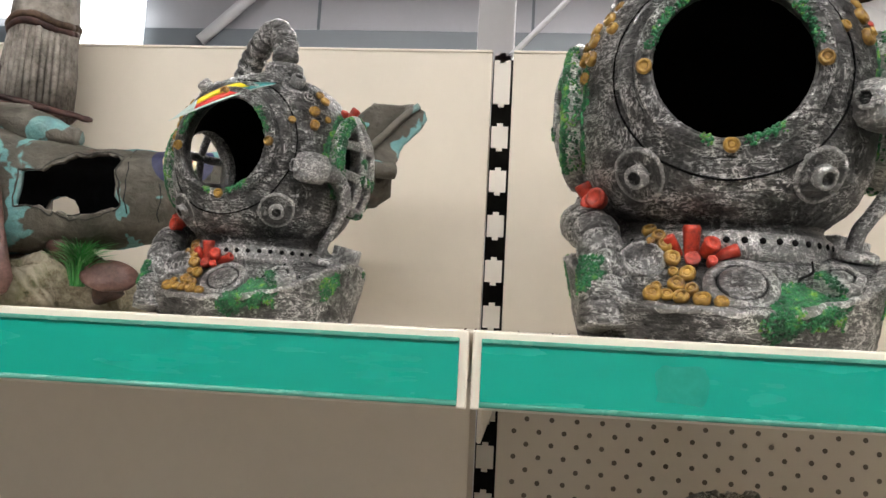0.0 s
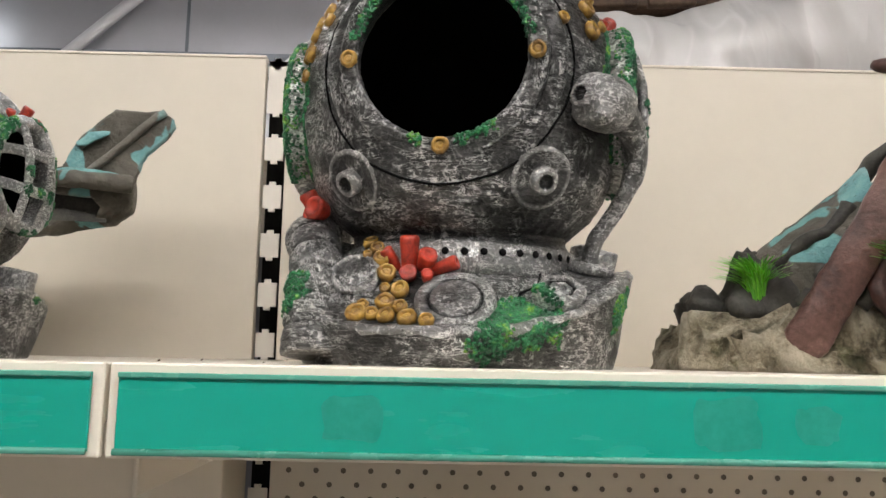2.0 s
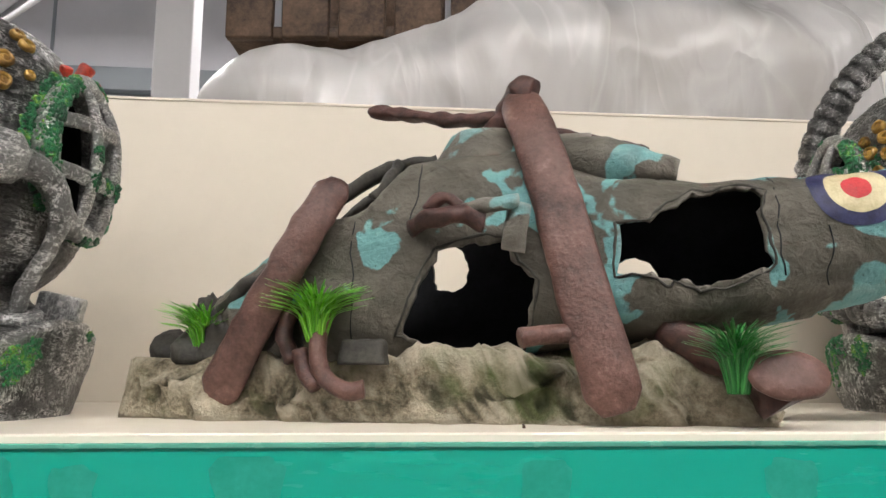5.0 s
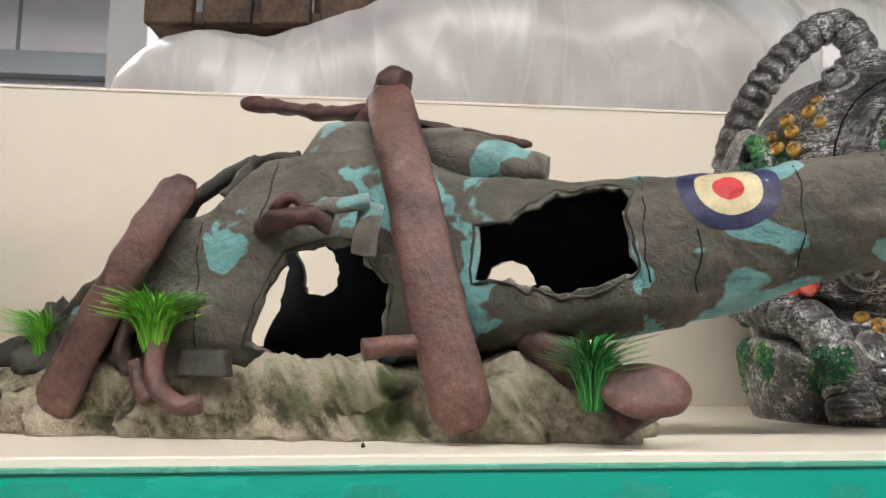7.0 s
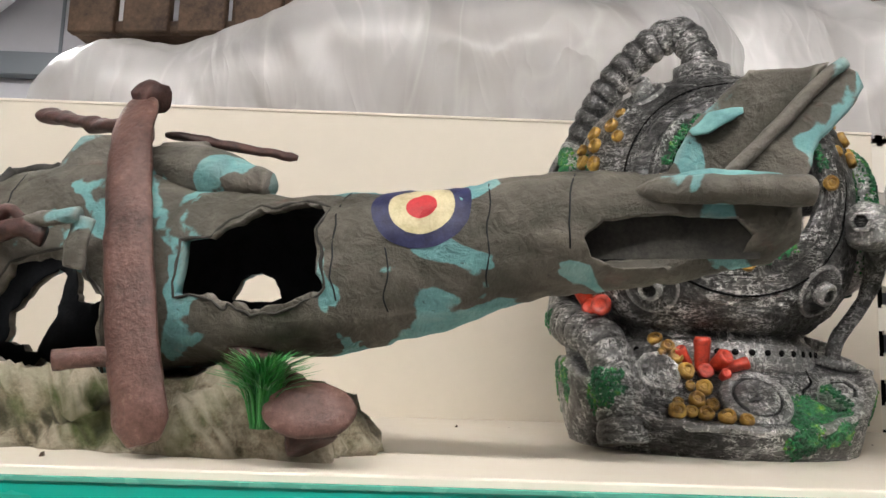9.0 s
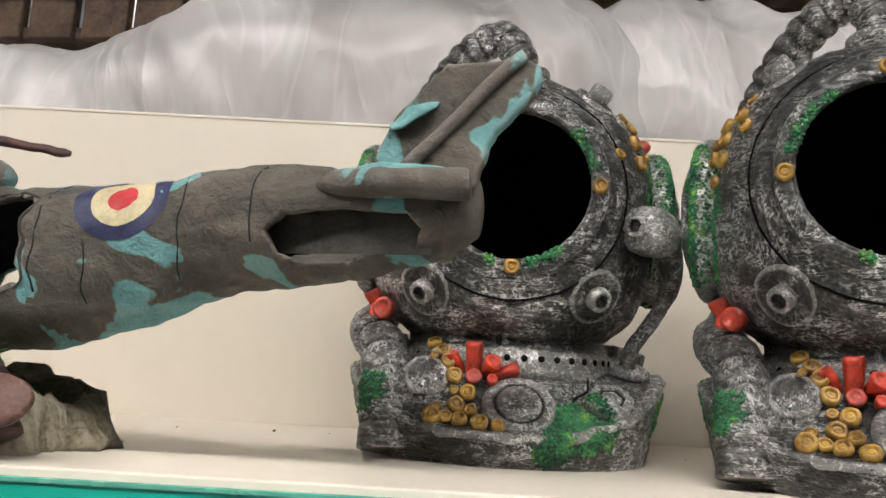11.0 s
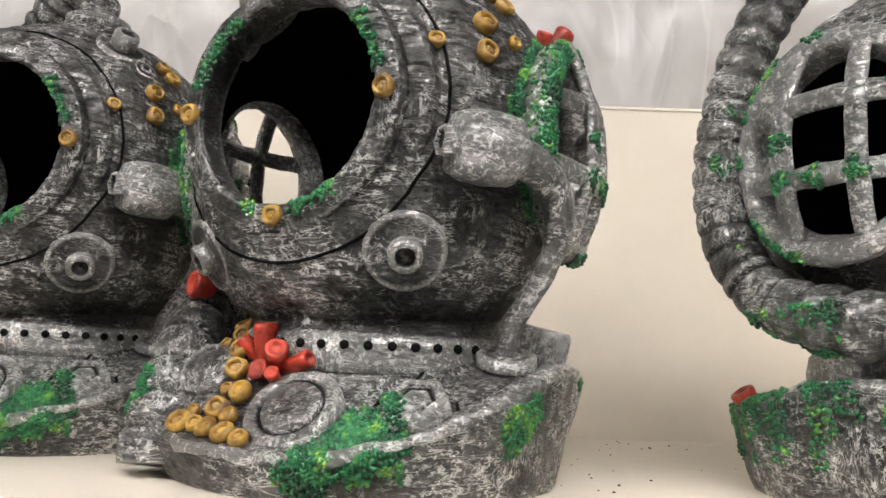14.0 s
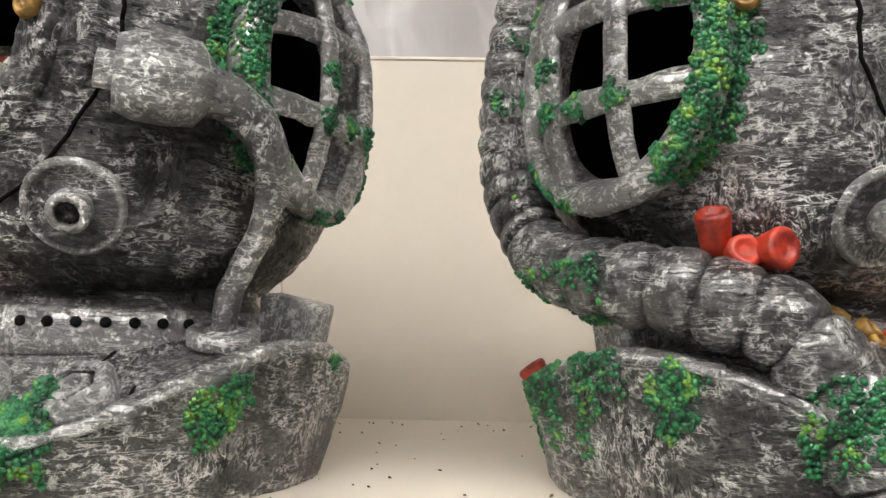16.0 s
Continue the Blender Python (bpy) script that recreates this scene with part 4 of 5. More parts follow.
    for a in (128, 140, 152, 164, 40, 28, 16, -76, -66, -106, -58):
        patches.append(((0.0535 * math.cos(radians(a)), -0.1, OPEN_Z + 0.0535 * math.sin(radians(a))), (0, -1, 0), 0.0075))
    for a in range(0, 360, 14):
        for side in (-1, 1):
            q = window_point(side, 0.057 * math.cos(radians(a)), 0.057 * math.sin(radians(a)))
            if q.y < -0.02 or rng.random() < 0.4:
                patches.append((q, (q - HC).normalized(), 0.0135 if q.y < 0 else 0.008))
    for side in (-1, 1):
        for a, b in ((0.0165, -0.0165), (-0.0165, -0.0165), (0.0, -0.0165), (-0.0165, 0.0), (0.034, 0.0165)):
            q = window_point(side, a, b)
            patches.append((q, (q - HC).normalized(), 0.008))
    for group in ([p for p in patches if p[0][2] < 0.09], [p for p in patches if p[0][2] >= 0.09]):
        part("moss", lumps(surf, group, rng), MOSS, e, "bright green painted moss")["kind"] = "stuff"
    return e


helmet = diver_helmet(pose(0.172, 0.627, SHELF_Z, 0, 0, -9.2), "large weathered black and grey diver's helmet ornament facing the aisle", "large diver's helmets on the shelf")
copy_thing(helmet, pose(1.013, 0.684, SHELF_Z, 0, 0, -3))["label"] = "large weathered diver's helmet ornament standing behind the aircraft tail"
copy_thing(helmet, pose(1.2565, 0.584, SHELF_Z, 0, 0, -24.5))["label"] = "large weathered diver's helmet ornament near the shelf edge, turned aside"
copy_thing(helmet, pose(1.583, 0.578, SHELF_Z, 0, 0, 42))["label"] = "large weathered diver's helmet ornament turned to show its barred side window"
small = copy_thing(helmet, pose(-0.172, 0.567, SHELF_Z, 0, 0, -12) @ Matrix.Scale(0.65, 4))
# the small casting has a smaller head on its base
shrink = Matrix.Translation((0, 0, 0.082)) @ Matrix.Scale(0.94, 4) @ Matrix.Translation((0, 0, -0.082))
for ob in small.children:
    if ob.type == "MESH" and ob.name.split(".")[0] not in ("base", "neck_collar", "block", "eye_ring", "rim_lip", "hose"):
        zs = [v.co.z for v in ob.data.vertices]
        if sum(zs) / len(zs) > 0.095:
            ob.matrix_basis = shrink @ ob.matrix_basis
tagged(small, "small weathered diver's helmet ornament with a bright card tag", "aquarium ornament", "small diver's helmet")


# ---- crashed helicopter ornament ----
# rows: along, top, bottom, half width
HULL = ((-0.198, 0.052, 0.018, 0.014), (-0.175, 0.080, 0.015, 0.03), (-0.15, 0.104, 0.015, 0.038), (-0.115, 0.128, 0.018, 0.043), (-0.085, 0.155, 0.022, 0.046), (-0.045, 0.174, 0.026, 0.048), (0.0, 0.181, 0.032, 0.044), (0.05, 0.182, 0.036, 0.039), (0.10, 0.162, 0.05, 0.041), (0.15, 0.156, 0.056, 0.041), (0.195, 0.154, 0.06, 0.038), (0.23, 0.157, 0.067, 0.034), (0.285, 0.162, 0.086, 0.029), (0.34, 0.165, 0.099, 0.026), (0.40, 0.165, 0.106, 0.023), (0.437, 0.16, 0.116, 0.02), (0.45, 0.158, 0.127, 0.012))


def hull_at(u):
    for a, b in zip(HULL, HULL[1:]):
        if u <= b[0]:
            t = (u - a[0]) / (b[0] - a[0])
            return [a[i] + (b[i] - a[i]) * t for i in range(4)]
    return list(HULL[-1])


def lumpy_mound(rx, ry, height, seed, n=110, flat=0.8, rough=0.007):
    """A rugged rock plinth with steep sides and a flat foot."""
    bm = bmesh.new()
    rings = []
    for s, z in ((0.0, 1.0), (0.25, 1.0), (0.45, 1.02), (0.62, 0.98), (0.76, 0.97), (0.86, 0.9), (0.92, 0.78), (0.955, 0.62), (0.975, 0.45), (0.99, 0.28), (1.0, 0.12), (1.0, 0.0)):
        ring = []
        for i in range(n):
            a = 2 * math.pi * i / n
            ca, sa = math.cos(a), math.sin(a)
            k = 1 / (abs(ca) ** 4 + abs(sa) ** 4) ** 0.25
            p = Vector((rx * s * ca * k, ry * s * sa * k, height * z))
            q = p * 34 + Vector((seed, 0, 0))
            d = noise.fractal(q, 0.9, 2.1, 5)
            out = Vector((ca, sa, 0))
            p += out * d * rough * (s ** 2)
            if z > 0.05:
                p.z += noise.fractal(q * 1.2 + Vector((0, 0, 5)), 0.9, 2.1, 5) * rough * 1.1 * min(1, z * 1.5)
            ring.append(bm.verts.new(p))
        rings.append(ring)
    for p, q in zip(rings, rings[1:]):
        for i in range(n):
            j = (i + 1) % n
            bm.faces.new((p[i], q[i], q[j], p[j]))
    bm.faces.new(rings[-1][::-1])
    bmesh.ops.remove_doubles(bm, verts=bm.verts[:], dist=0.0002)
    bmesh.ops.recalc_face_normals(bm, faces=bm.faces[:])
    return bm


def grass_tuft(origin, height, spread, count, seed, lean=(0, 0)):
    """A tuft of narrow plastic leaves bending outwards."""
    rng = random.Random(seed)
    bm = bmesh.new()
    for _ in range(count):
        a, out = rng.uniform(0, 6.283), spread * (0.15 + 0.85 * rng.random())
        d = Vector((math.cos(a), math.sin(a), 0))
        h = height * rng.uniform(0.55, 1.0)
        root = Vector(origin) + d * rng.uniform(0, 0.006)
        tip = root + d * out * 1.15 + Vector((lean[0], lean[1], h * 0.96))
        mid = root + d * out * 0.34 + Vector((lean[0] * 0.3, lean[1] * 0.3, h * 0.74))
        line = spline([root, mid, tip], 4)
        side = Vector((-d.y, d.x, 0))
        w = rng.uniform(0.0007, 0.0012)
        rows = []
        for i, p in enumerate(line):
            k = w * (1 - (i / (len(line) - 1)) ** 3 * 0.7)
            rows.append((bm.verts.new(p - side * k), bm.verts.new(p + Vector((0, 0, k * 0.6)) + d * k * 0.6), bm.verts.new(p + side * k), bm.verts.new(p - d * k * 0.5)))
        for p, q in zip(rows, rows[1:]):
            for i in range(4):
                j = (i + 1) % 4
                bm.faces.new((p[i], p[j], q[j], q[i]))
    return bm


def blade(points, w, thick, face, rough=0.0009, taper=0.15):
    def prof(s, l):
        end = min(s, 1 - s)
        return w * (1 - taper * (1 - s)) * min(1.0, 0.55 + end * 9)
    return tube(spline(points, 10), prof, 22, flat=thick, flat_axis=face, rough=rough)


def helicopter(m, label):
    e = empty("helicopter_wreck_ornament", m, label, "aquarium ornament", "helicopter wrecks on the shelf")
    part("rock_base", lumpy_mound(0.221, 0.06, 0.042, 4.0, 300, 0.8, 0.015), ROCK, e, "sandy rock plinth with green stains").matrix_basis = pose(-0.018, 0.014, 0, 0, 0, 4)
    # hull
    bm = bmesh.new()
    N, K = 72, 190
    for grow in (0.0, -0.0055):
        rings = []
        for i in range(K + 1):
            u = -0.198 + 0.648 * i / K
            _, top, bot, half = hull_at(u)
            c, hz = (top + bot) / 2, (top - bot) / 2
            hz, hw = max(hz + grow, 0.002), max(half + grow, 0.002)
            uu = u + (0.006 if i == 0 and grow else 0) - (0.006 if i == K and grow else 0)
            ring = []
            for j in range(N):
                a = 2 * math.pi * j / N
                ca, sa = math.cos(a), math.sin(a)
                boom = max(0.0, min(1.0, (u - 0.17) / 0.07))
                low = 0.82 + (0.5 * boom if sa < 0 else 0.0)
                ca, sa = math.copysign(abs(ca) ** (0.82 if sa >= 0 else 0.82 + 0.25 * boom), ca), math.copysign(abs(sa) ** low, sa)
                p = Vector((uu, hw * ca, c + hz * sa))
                d = noise.fractal(Vector((u * 16, p.y * 16, p.z * 16)), 1, 2, 3) * 0.0045 + noise.noise(p * 130) * 0.0009 - 0.0012 * max(0.0, 1 - abs(noise.noise(p * 34)) * 9)
                ring.append(bm.verts.new(p + Vector((0, ca, sa)) * d))
            rings.append(ring)
        faces = []
        for p, q in zip(rings, rings[1:]):
            for j in range(N):
                t = (j + 1) % N
                faces.append(bm.faces.new((p[j], p[t], q[t], q[j])))
        faces.append(bm.faces.new(rings[0][::-1]))
        faces.append(bm.faces.new(rings[-1]))
        bmesh.ops.recalc_face_normals(bm, faces=faces)
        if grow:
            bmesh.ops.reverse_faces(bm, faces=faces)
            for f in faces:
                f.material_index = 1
    hull = part("hull", bm, [CAMO, BLUE_BLACK], e, "camouflaged torn hull")

    def rag(poly, seed, amp=0.003):
        out = []
        P = [Vector((x, z, 0)) for x, z in poly]
        for a, b in zip(P, P[1:] + P[:1]):
            for i in range(5):
                p = a.lerp(b, i / 5)
                q = noise.noise_vector(p * 140 + Vector((seed, seed, 0)))
                out.append((p.x + q.x * amp, p.y + q.y * amp))
        return out

    # local x of the cutting plane runs against the hull
    fm = basis((0, -0.12, 0), (0, 1, 0), (0, 0, 1))
    sign = 1 if (fm @ Vector((1, 0, 0))).x > 0 else -1
    fix = lambda poly: [(sign * x, z) for x, z in poly]
    fronts = [((-0.003, 0.108), (0.014, 0.114), (0.037, 0.116), (0.046, 0.1), (0.058, 0.09), (0.052, 0.058), (0.046, 0.046), (-0.012, 0.046), (-0.028, 0.056), (-0.016, 0.085)),
              ((0.112, 0.124), (0.1317, 0.1255), (0.14, 0.133), (0.1467, 0.1352), (0.156, 0.142), (0.1649, 0.1415), (0.178, 0.1455), (0.191, 0.1442), (0.198, 0.14), (0.1925, 0.1295), (0.1963, 0.1118), (0.2005, 0.0975), (0.1918, 0.0927), (0.176, 0.0865), (0.158, 0.0835), (0.147, 0.09), (0.1431, 0.0868), (0.1295, 0.092), (0.11, 0.0926))]
    backs = [((-0.083, 0.062), (-0.079, 0.083), (-0.06, 0.105), (-0.042, 0.116), (-0.037, 0.11), (-0.039, 0.09), (-0.044, 0.078), (-0.052, 0.056)), ((-0.032, 0.126), (-0.012, 0.127), (0.0, 0.118), (0.004, 0.106), (0.0, 0.097), (-0.007, 0.09), (-0.021, 0.092), (-0.026, 0.11)), ((0.103, 0.094), (0.11, 0.107), (0.123, 0.113), (0.135, 0.107), (0.139, 0.094))]
    both = [((-0.1, 0.127), (-0.1, 0.2), (-0.02, 0.2), (-0.03, 0.165), (-0.042, 0.15), (-0.05, 0.139), (-0.062, 0.134), (-0.08, 0.131))]
    recess = ((0.342, 0.126), (0.352, 0.135), (0.38, 0.138), (0.418, 0.136), (0.426, 0.128), (0.42, 0.117), (0.39, 0.112), (0.358, 0.111), (0.346, 0.116))
    cut = [prism(rag(fix(p), i), fm, 0.118) for i, p in enumerate(fronts)]
    bmx = basis((0, 0.0, 0), (0, 1, 0), (0, 0, 1))
    cut += [prism(rag(fix(p), i + 9, 0.003), bmx, 0.12) for i, p in enumerate(backs)]
    cut += [prism(rag(fix(p), i + 19, 0.0015), fm, 0.24) for i, p in enumerate(both)]
    cut.append(prism(rag(fix(recess), 41, 0.001), fm, 0.108))
    carve(hull, cut)
    for pts, r in ((((-0.104, 0, 0.126), (-0.086, -0.004, 0.153), (-0.046, -0.006, 0.174), (-0.012, -0.004, 0.178)), 0.0055), (((-0.036, -0.02, 0.174), (-0.04, -0.032, 0.158), (-0.05, -0.036, 0.146)), 0.0042), (((-0.1, 0.03, 0.13), (-0.08, 0.028, 0.155), (-0.03, 0.02, 0.174)), 0.004)):
        part("canopy_frame", tube(spline(pts, 8), r, 12, rough=0.0025), SKIN_DARK, hull, "dark bare canopy frame")
    for p in hull.data.polygons:
        p.use_smooth = True
    surf = bvh_of([hull])
    # thick torn edges round the holes
    for poly in fronts:
        P = [Vector((x, z, 0)) for x, z in rag(poly, 3, 0.002)]
        mid = sum(P, Vector()) / len(P)
        run = []
        for q in P + P[:1]:
            o = q + (q - mid).normalized() * 0.003
            hit, n, _, _ = surf.ray_cast(Vector((o.x, -0.12, o.y)), Vector((0, 1, 0)), 0.115)
            if hit is not None:
                run.append(hit - Vector((0, 0.0002, 0)))
        if len(run) > 6:
            part("torn_edge", tube(run, lambda s, l: 0.0009 + 0.0007 * noise.noise((l * 90, 1, 0)), 8, rough=0.0016), SKIN_DARK, hull, "ragged thick edge of torn skin")
    # Slab in dark olive that paints the shadow inside the tail recess.
    part("recess_floor", box_bm(0.336, 0.43, -0.0122, -0.0104, 0.116, 0.141), SKIN_DARK, hull, "shallow recess floor with its shadow painted dark", False)
    # seams pressed into the skin
    for u, z0, z1 in ((-0.02, 0.12, 0.176), (-0.06, 0.05, 0.13), (0.205, 0.09, 0.156), (0.29, 0.1, 0.163), (0.235, 0.085, 0.12), (0.335, 0.12, 0.166)):
        pts = []
        for i in range(12):
            z = z0 + (z1 - z0) * i / 11
            hit, n, _, _ = surf.ray_cast(Vector((u + 0.004 * noise.noise((z * 60, u * 30, 0)), -0.12, z)), Vector((0, 1, 0)), 0.12)
            if hit is not None:
                pts.append(hit - n * 0.0001)
        if len(pts) > 3:
            part("seam", tube(pts, 0.00055, 6, rough=0.0004), BLUE_BLACK, hull, "dark panel seam")
    # painted target mark laid on the boom
    def disc_patch(name, r0, r1, mat, lift):
        bm = bmesh.new()
        rows = []
        for r in [r0 + (r1 - r0) * i / 5 for i in range(6)]:
            row = []
            for j in range(48):
                a = 2 * math.pi * j / 48
                u, dz = 0.2525 + r * math.cos(a), r * math.sin(a) * 0.95
                mid = Vector((u, 0, 0.118))
                b = radians(46) + dz / 0.036 + noise.noise((u * 200, dz * 200, r1 * 100)) * 0.015
                way = Vector((0, -math.cos(b), math.sin(b)))
                hit, n, _, _ = surf.ray_cast(mid + way * 0.15, -way, 0.2)
                row.append(bm.verts.new((hit + n * lift) if hit is not None else mid + way * 0.035))
            rows.append(row)
        for p, q in zip(rows, rows[1:]):
            for j in range(48):
                t = (j + 1) % 48
                bm.faces.new((p[j], p[t], q[t], q[j]))
        bmesh.ops.recalc_face_normals(bm, faces=bm.faces[:])
        part(name, bm, mat, hull, name.replace("_", " ") + " of a round target mark")
    disc_patch("blue_ring", 0.0185, 0.0285, mottled("navy_paint", (0.012, 0.014, 0.045), (0.03, 0.034, 0.10), 90, 0.5, 0.4, 0.0006), 0.0006)
    disc_patch("cream_ring", 0.0085, 0.0187, mottled("cream_paint", (0.42, 0.36, 0.20), (0.62, 0.55, 0.34), 90, 0.5, 0.4, 0.0006), 0.0007)
    disc_patch("red_centre", 0.0003, 0.0088, mottled("signal_red_paint", (0.36, 0.02, 0.025), (0.55, 0.035, 0.04), 90, 0.5, 0.4, 0.0006), 0.0008)
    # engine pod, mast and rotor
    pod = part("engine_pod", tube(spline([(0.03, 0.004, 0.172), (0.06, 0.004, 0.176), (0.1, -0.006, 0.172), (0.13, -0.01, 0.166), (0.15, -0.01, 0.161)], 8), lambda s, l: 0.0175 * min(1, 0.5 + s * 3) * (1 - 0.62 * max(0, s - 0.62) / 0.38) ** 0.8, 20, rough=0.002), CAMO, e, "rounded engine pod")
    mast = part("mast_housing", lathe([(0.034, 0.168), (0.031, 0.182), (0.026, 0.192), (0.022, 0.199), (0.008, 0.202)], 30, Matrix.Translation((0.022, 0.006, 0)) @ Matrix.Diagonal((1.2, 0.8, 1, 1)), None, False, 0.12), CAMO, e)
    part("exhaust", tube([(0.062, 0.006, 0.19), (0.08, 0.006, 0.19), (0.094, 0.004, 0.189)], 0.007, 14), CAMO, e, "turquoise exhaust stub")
    hub = part("rotor_hub", tube(spline([(0.028, 0.012, 0.198), (0.033, 0.014, 0.21), (0.036, 0.012, 0.222), (0.045, 0.006, 0.229), (0.056, 0.004, 0.226)], 8), lambda s, l: 0.0095 + 0.0025 * math.sin(s * 9), 14, rough=0.003), DARK_RUST, e)
    part("rotor_blade", blade([(0.043, 0.002, 0.227), (0.058, -0.024, 0.188), (0.074, -0.041, 0.135), (0.087, -0.05, 0.085), (0.098, -0.055, 0.045), (0.108, -0.056, 0.008)], 0.0175, 0.36, (0.0, -1, 0.2)), RUST, e, "bent rust-brown rotor blade")
    part("rotor_blade", blade([(-0.071, -0.044, 0.158), (-0.088, -0.054, 0.125), (-0.106, -0.058, 0.09), (-0.128, -0.056, 0.053), (-0.151, -0.052, 0.012)], 0.0145, 0.45, (0.1, -1, 0.1), 0.0014, 0.15), RUST, e, "bent rust-brown rotor blade")
    part("rotor_blade", blade([(0.03, 0.014, 0.214), (0.0, 0.022, 0.216), (-0.04, 0.034, 0.226), (-0.077, 0.044, 0.236)], 0.0085, 0.6, (0.2, -0.4, 1), 0.0025, 0.0), DARK_RUST, e, "broken dark rotor blade")
    part("rotor_blade", blade([(0.05, 0.022, 0.208), (0.09, 0.036, 0.202), (0.135, 0.055, 0.196)], 0.0045, 0.7, (0.2, -0.4, 1), 0.0015, 0.0), DARK_RUST, e, "thin broken rotor blade")
    # torn strut on the hull side
    for i, pts in enumerate((((-0.02, -0.047, 0.123), (-0.004, -0.058, 0.127), (0.016, -0.06, 0.129), (0.028, -0.056, 0.124)), ((0.012, -0.058, 0.131), (0.03, -0.06, 0.133), (0.05, -0.054, 0.138)), ((-0.008, -0.056, 0.132), (0.004, -0.06, 0.14), (0.014, -0.058, 0.134)))):
        part("torn_strut", tube(spline(pts, 8), 0.0058 - i * 0.001, 12, rough=0.0032), DARK_RUST if i != 1 else CAMO, e)
    part("torn_flap", tube(spline([(0.05, -0.05, 0.136), (0.048, -0.052, 0.12), (0.046, -0.05, 0.106)], 6), 0.0075, 12, flat=0.5, flat_axis=(0, -1, 0), rough=0.0015), CAMO, e)
    # tail
    for y, lean, poly in ((0.008, -6, ((0.352, 0.162), (0.385, 0.168), (0.398, 0.194), (0.412, 0.208), (0.428, 0.222), (0.45, 0.2215), (0.468, 0.224), (0.452, 0.19), (0.43, 0.158))), (-0.016, 8, ((0.412, 0.156), (0.44, 0.186), (0.462, 0.21), (0.472, 0.2175), (0.4795, 0.214), (0.4825, 0.206), (0.474, 0.192), (0.46, 0.178), (0.4555, 0.166), (0.451, 0.15), (0.425, 0.15)))):
        bm = prism(rag(fix(poly), 30 + lean, 0.0012), basis((0, y, 0), (0, 1, 0), (0, 0, 1)), 0.0085)
        bmesh.ops.bevel(bm, geom=[ed for ed in bm.edges if abs(ed.verts[0].co.y - ed.verts[1].co.y) < 1e-5], offset=0.003, segments=3, profile=0.5, affect="EDGES")
        tip = math.tan(radians(lean))
        for v in bm.verts:
            v.co.y += (v.co.z - 0.155) * tip
        part("tail_fin", bm, CAMO, e)
    part("fin_ridge", tube(spline([(0.414, -0.018, 0.158), (0.44, -0.014, 0.1855), (0.462, -0.011, 0.2095), (0.473, -0.01, 0.2185)], 6), 0.0036, 10, rough=0.0008), CAMO, e)
    part("stabiliser", tube(spline([(0.368, -0.016, 0.151), (0.385, -0.023, 0.1505), (0.42, -0.027, 0.149), (0.446, -0.028, 0.1475), (0.453, -0.027, 0.147)], 8), lambda t, l: 0.0095 * min(1, 0.45 + 3 * min(t, 1.15 - t)), 18, flat=0.8, flat_axis=(0, 0, 1), rough=0.0012), CAMO, e, "blunt stabiliser stub")
    for pts, r in (((( 0.384, -0.0245, 0.1562), (0.41, -0.0275, 0.1555), (0.446, -0.029, 0.153)), 0.0062), (((0.398, 0.0035, 0.187), (0.412, 0.002, 0.196), (0.424, 0.001, 0.199)), 0.0075)):
        part("paint_patch", tube(spline(pts, 8), lambda t, l: r * min(1, 0.35 + 3 * min(t, 1 - t)), 12, flat=0.3, flat_axis=(0, -0.75, 0.65), rough=0.0016), TEAL, e, "brushed turquoise paint")
    # landing gear bits and broken pipes at the foot
    part("skid_pad", lathe([(0.002, -0.003), (0.0235, -0.003), (0.0255, 0.0), (0.0235, 0.003), (0.012, 0.004), (0.002, 0.0035)], 36, basis((0.203, -0.05, 0.031), (0.25, -0.85, 0.45)) @ Matrix.Diagonal((1, 0.62, 1, 1)), None, False, 0.06), RUST, e, "oval rusty pad")
    part("strut", tube(spline([(0.14, -0.012, 0.062), (0.165, -0.022, 0.045), (0.19, -0.036, 0.03), (0.2, -0.04, 0.012)], 8), 0.013, 14, rough=0.003), DARK_RUST, e)
    part("pipe", tube(spline([(-0.075, -0.056, 0.072), (-0.077, -0.06, 0.05), (-0.072, -0.064, 0.03), (-0.056, -0.066, 0.02), (-0.045, -0.064, 0.021)], 8), 0.0058, 12, rough=0.001), RUST, e, "bent pipe")
    part("pipe", tube(spline([(-0.09, -0.058, 0.045), (-0.085, -0.06, 0.032), (-0.076, -0.064, 0.022)], 8), 0.0055, 12, rough=0.001), RUST, e, "bent pipe")
    part("pipe", tube(spline([(0.052, -0.066, 0.052), (0.066, -0.058, 0.054), (0.085, -0.05, 0.055)], 8), 0.0062, 12, rough=0.0012), RUST, e, "short red-brown pipe stub")
    part("debris", tube(spline([(-0.1, -0.048, 0.075), (-0.102, -0.052, 0.055), (-0.096, -0.056, 0.038)], 8), 0.006, 10, rough=0.003), DARK_RUST, e)
    for x, y, z, rx, ry, h, seed in ((-0.19, 0.004, 0.026, 0.034, 0.028, 0.026, 21.0), (-0.168, -0.016, 0.036, 0.022, 0.02, 0.042, 25.0), (-0.128, -0.02, 0.036, 0.02, 0.022, 0.04, 29.0)):
        part("boulder", lumpy_mound(rx, ry, h, seed, 90, 0.8, 0.012), SKIN_DARK, e, "dark lump of wreckage").location = (x, y, z)
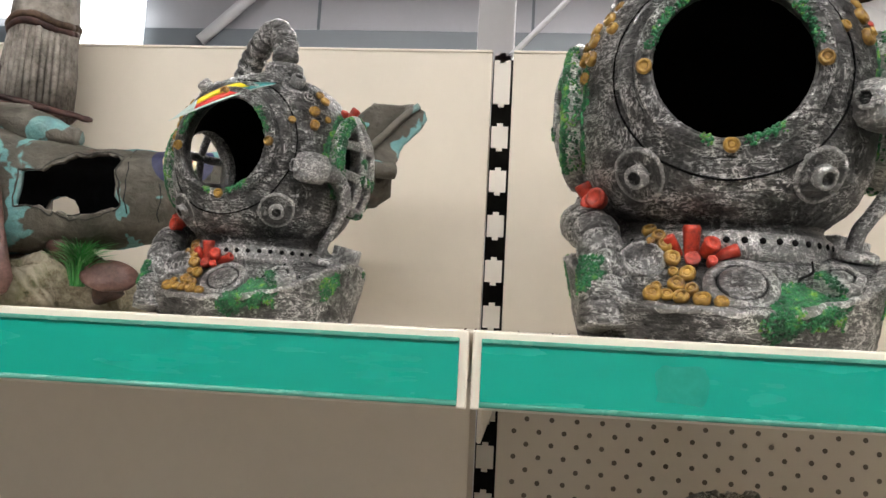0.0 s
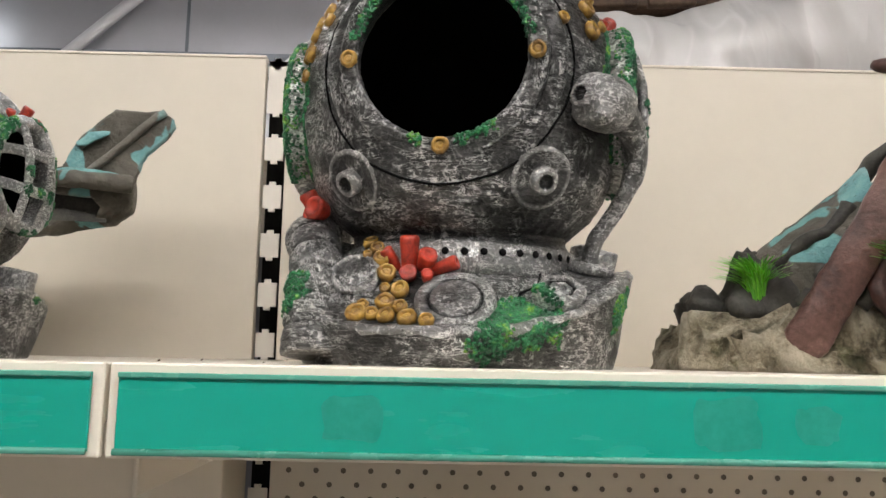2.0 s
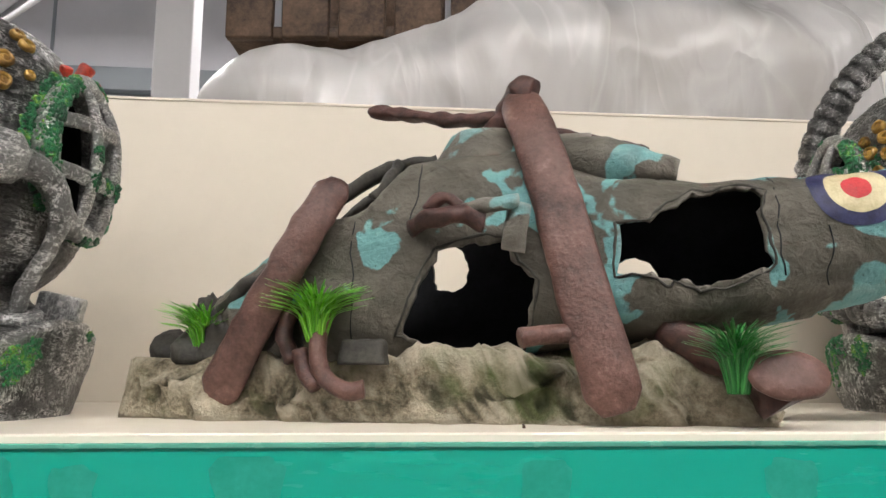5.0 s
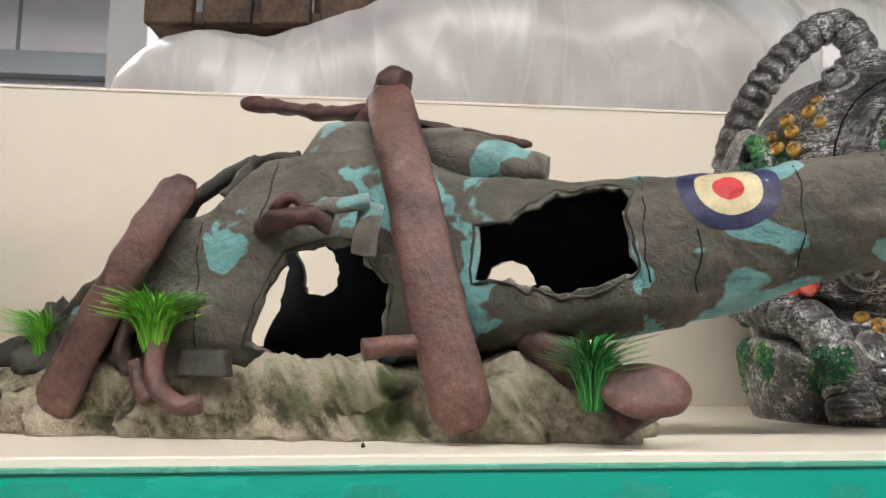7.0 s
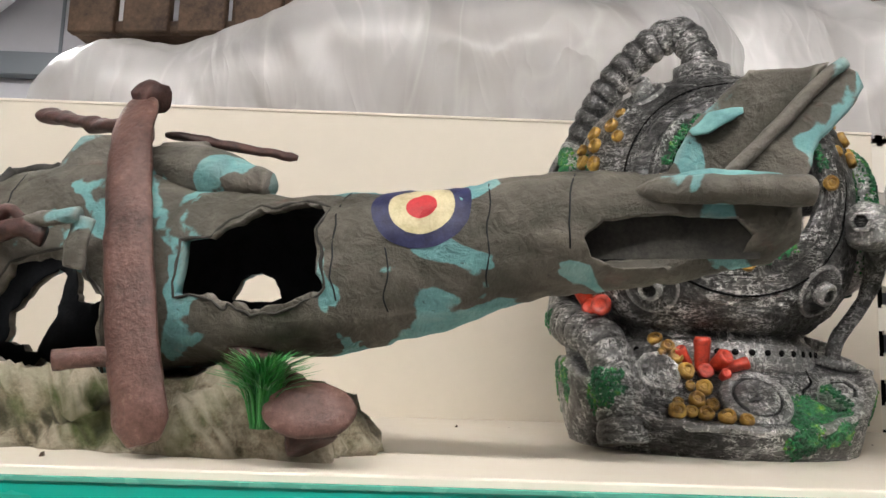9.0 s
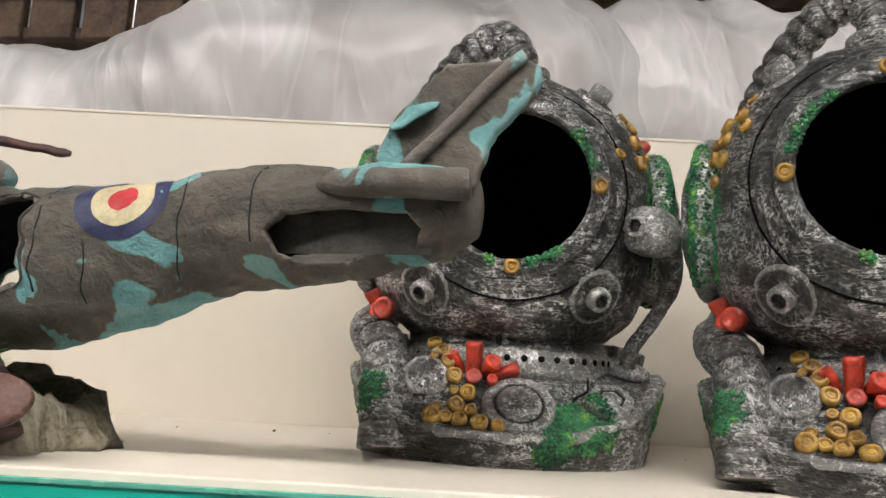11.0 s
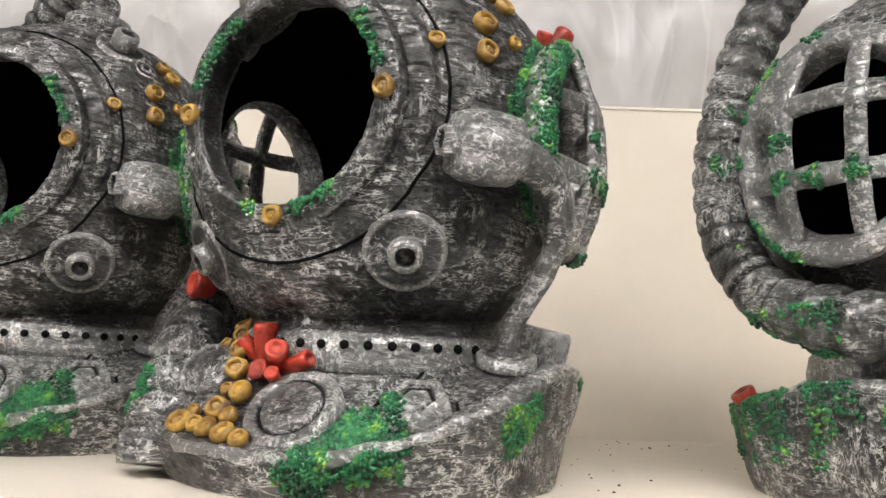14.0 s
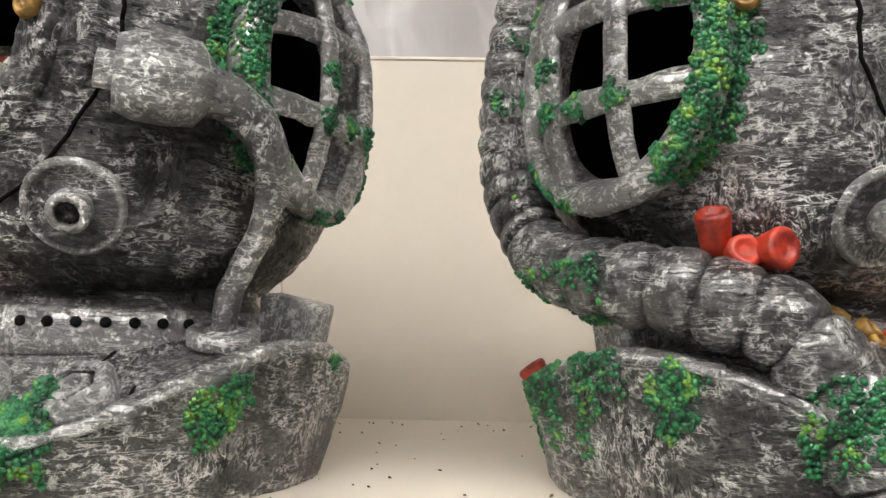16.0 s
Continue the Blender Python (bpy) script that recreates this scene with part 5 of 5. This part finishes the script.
    for pts in (((-0.112, -0.03, 0.112), (-0.125, -0.034, 0.098), (-0.142, -0.034, 0.088), (-0.16, -0.03, 0.07)), ((-0.1, -0.036, 0.1), (-0.108, -0.042, 0.08), (-0.104, -0.046, 0.06), (-0.112, -0.046, 0.044))):
        part("debris", tube(spline(pts, 8), 0.0048, 10, rough=0.0035), SKIN_DARK, e, "dark bent scrap")
    part("boulder", lumpy_mound(0.016, 0.009, 0.017, 8.0, 40, 0.8, 0.002), SKIN_DARK, e).location = (-0.05, -0.05, 0.036)
    for i, (o, h, sp, n, mat, ln) in enumerate((((-0.079, -0.058, 0.05), 0.04, 0.03, 260, LEAF_BRIGHT, (0.003, -0.006)), ((-0.172, -0.03, 0.044), 0.036, 0.022, 190, LEAF_BRIGHT, (-0.006, -0.004)), ((0.175, -0.05, 0.02), 0.044, 0.026, 230, LEAF_DARK, (0.002, -0.004)))):
        part("plastic_plant", grass_tuft(o, h, sp, n, 60 + i, ln), mat, e, "green plastic grass tuft")
    return e


heli = helicopter(pose(0.55, 0.585, SHELF_Z, 0, 0, -17), "crashed camouflaged helicopter ornament on a sandy rock base")
copy_thing(heli, pose(-0.556, 0.688, SHELF_Z, 0, 0, 10))["label"] = "crashed camouflaged helicopter ornament partly behind the small helmet"

# ---- card tag on the small helmet ----
tag = empty("card_tag", Matrix.Translation((-0.172, 0.5, 1.58)), "bright curved card tag in yellow, red and teal", "tag")
TAG_TOP = spline([(-0.045, -0.003, 0.006), (-0.03, 0.006, 0.024), (-0.012, 0.012, 0.0355), (0.006, 0.016, 0.0385), (0.018, 0.018, 0.039)], 10)
TAG_LOW = spline([(-0.046, -0.006, 0.004), (-0.028, -0.004, 0.0125), (-0.01, 0.002, 0.0225), (0.006, 0.008, 0.031), (0.018, 0.016, 0.0375)], 10)
for name, colour, s0, s1, a, b in (("pale_corner", (0.5, 0.62, 0.58), 0, 9, 0.0, 0.86), ("yellow_band", (0.78, 0.62, 0.02), 9, 27, 0.0, 0.46), ("red_band", (0.72, 0.05, 0.03), 9, 24, 0.46, 0.86), ("teal_corner", (0.05, 0.25, 0.24), 27, 40, 0.0, 0.86), ("teal_patch", (0.05, 0.25, 0.24), 24, 27, 0.46, 0.86), ("pale_edge", (0.5, 0.62, 0.58), 0, 40, 0.86, 1.0)):
    bm = bmesh.new()
    rows = []
    for i in range(s0, s1 + 1):
        rows.append([bm.verts.new(TAG_TOP[i].lerp(TAG_LOW[i], t) + Vector((0, dy, 0))) for t, dy in ((a, 0), (b, 0), (b, 0.0008), (a, 0.0008))])
    for p, q in zip(rows, rows[1:]):
        for i in range(4):
            j = (i + 1) % 4
            bm.faces.new((p[i], p[j], q[j], q[i]))
    bm.faces.new(rows[0])
    bm.faces.new(rows[-1][::-1])
    bmesh.ops.recalc_face_normals(bm, faces=bm.faces[:])
    part(name, bm, mottled("printed_" + name, tuple(c * 0.9 for c in colour), colour, 30, 0.3, 0.5, 0), tag)

# ---- reed post ornament ----
REED = mottled("grey_reed_paint", (0.11, 0.095, 0.08), (0.33, 0.3, 0.26), 40, 0.7, 0.3, 0.001, 200)
post = empty("reed_post_ornament", pose(-0.52, 0.80, SHELF_Z), "grey tied reed bundle post ornament with brown rope bands", "aquarium ornament")
part("core", lathe([(0.03, 0.0), (0.026, 0.1), (0.024, 0.2), (0.034, 0.215), (0.035, 0.3), (0.03, 0.4), (0.01, 0.401)], 24, None, None, False, 0.1), REED, post)
rng = random.Random(12)
for i in range(34):
    a = 2 * math.pi * i / 34
    r = 0.0345 + rng.uniform(-0.001, 0.002)
    z0, z1 = 0.212 + rng.uniform(-0.008, 0.006), 0.30 + rng.uniform(-0.004, 0.006)
    part("reed", tube([(r * math.cos(a), r * math.sin(a), z0), (r * 1.03 * math.cos(a), r * 1.03 * math.sin(a), (z0 + z1) / 2), (r * 0.9 * math.cos(a), r * 0.9 * math.sin(a), z1)], rng.uniform(0.0026, 0.0038), 7, rough=0.0008), REED, post)
for z, r, mat in ((0.204, 0.032, DARK_RUST), (0.211, 0.037, RUST), (0.302, 0.033, DARK_RUST), (0.309, 0.034, WOOD)):
    loop = [(r * math.cos(t), r * math.sin(t), z + 0.003 * math.sin(3 * t)) for t in [2 * math.pi * i / 40 for i in range(41)]]
    part("rope_band", tube(loop, 0.0045, 9, rough=0.0012), mat, post, "brown rope band")

# ---- dark mossy ornament on the lower shelf ----
stone = empty("mossy_stone_ornament", pose(0.205, 0.70, 1.1), "dark mossy stone ornament on the lower shelf", "aquarium ornament")
lump = part("stone", lumpy_mound(0.05, 0.05, 0.222, 15.0, 60, 0.8, 0.01), STONE, stone)
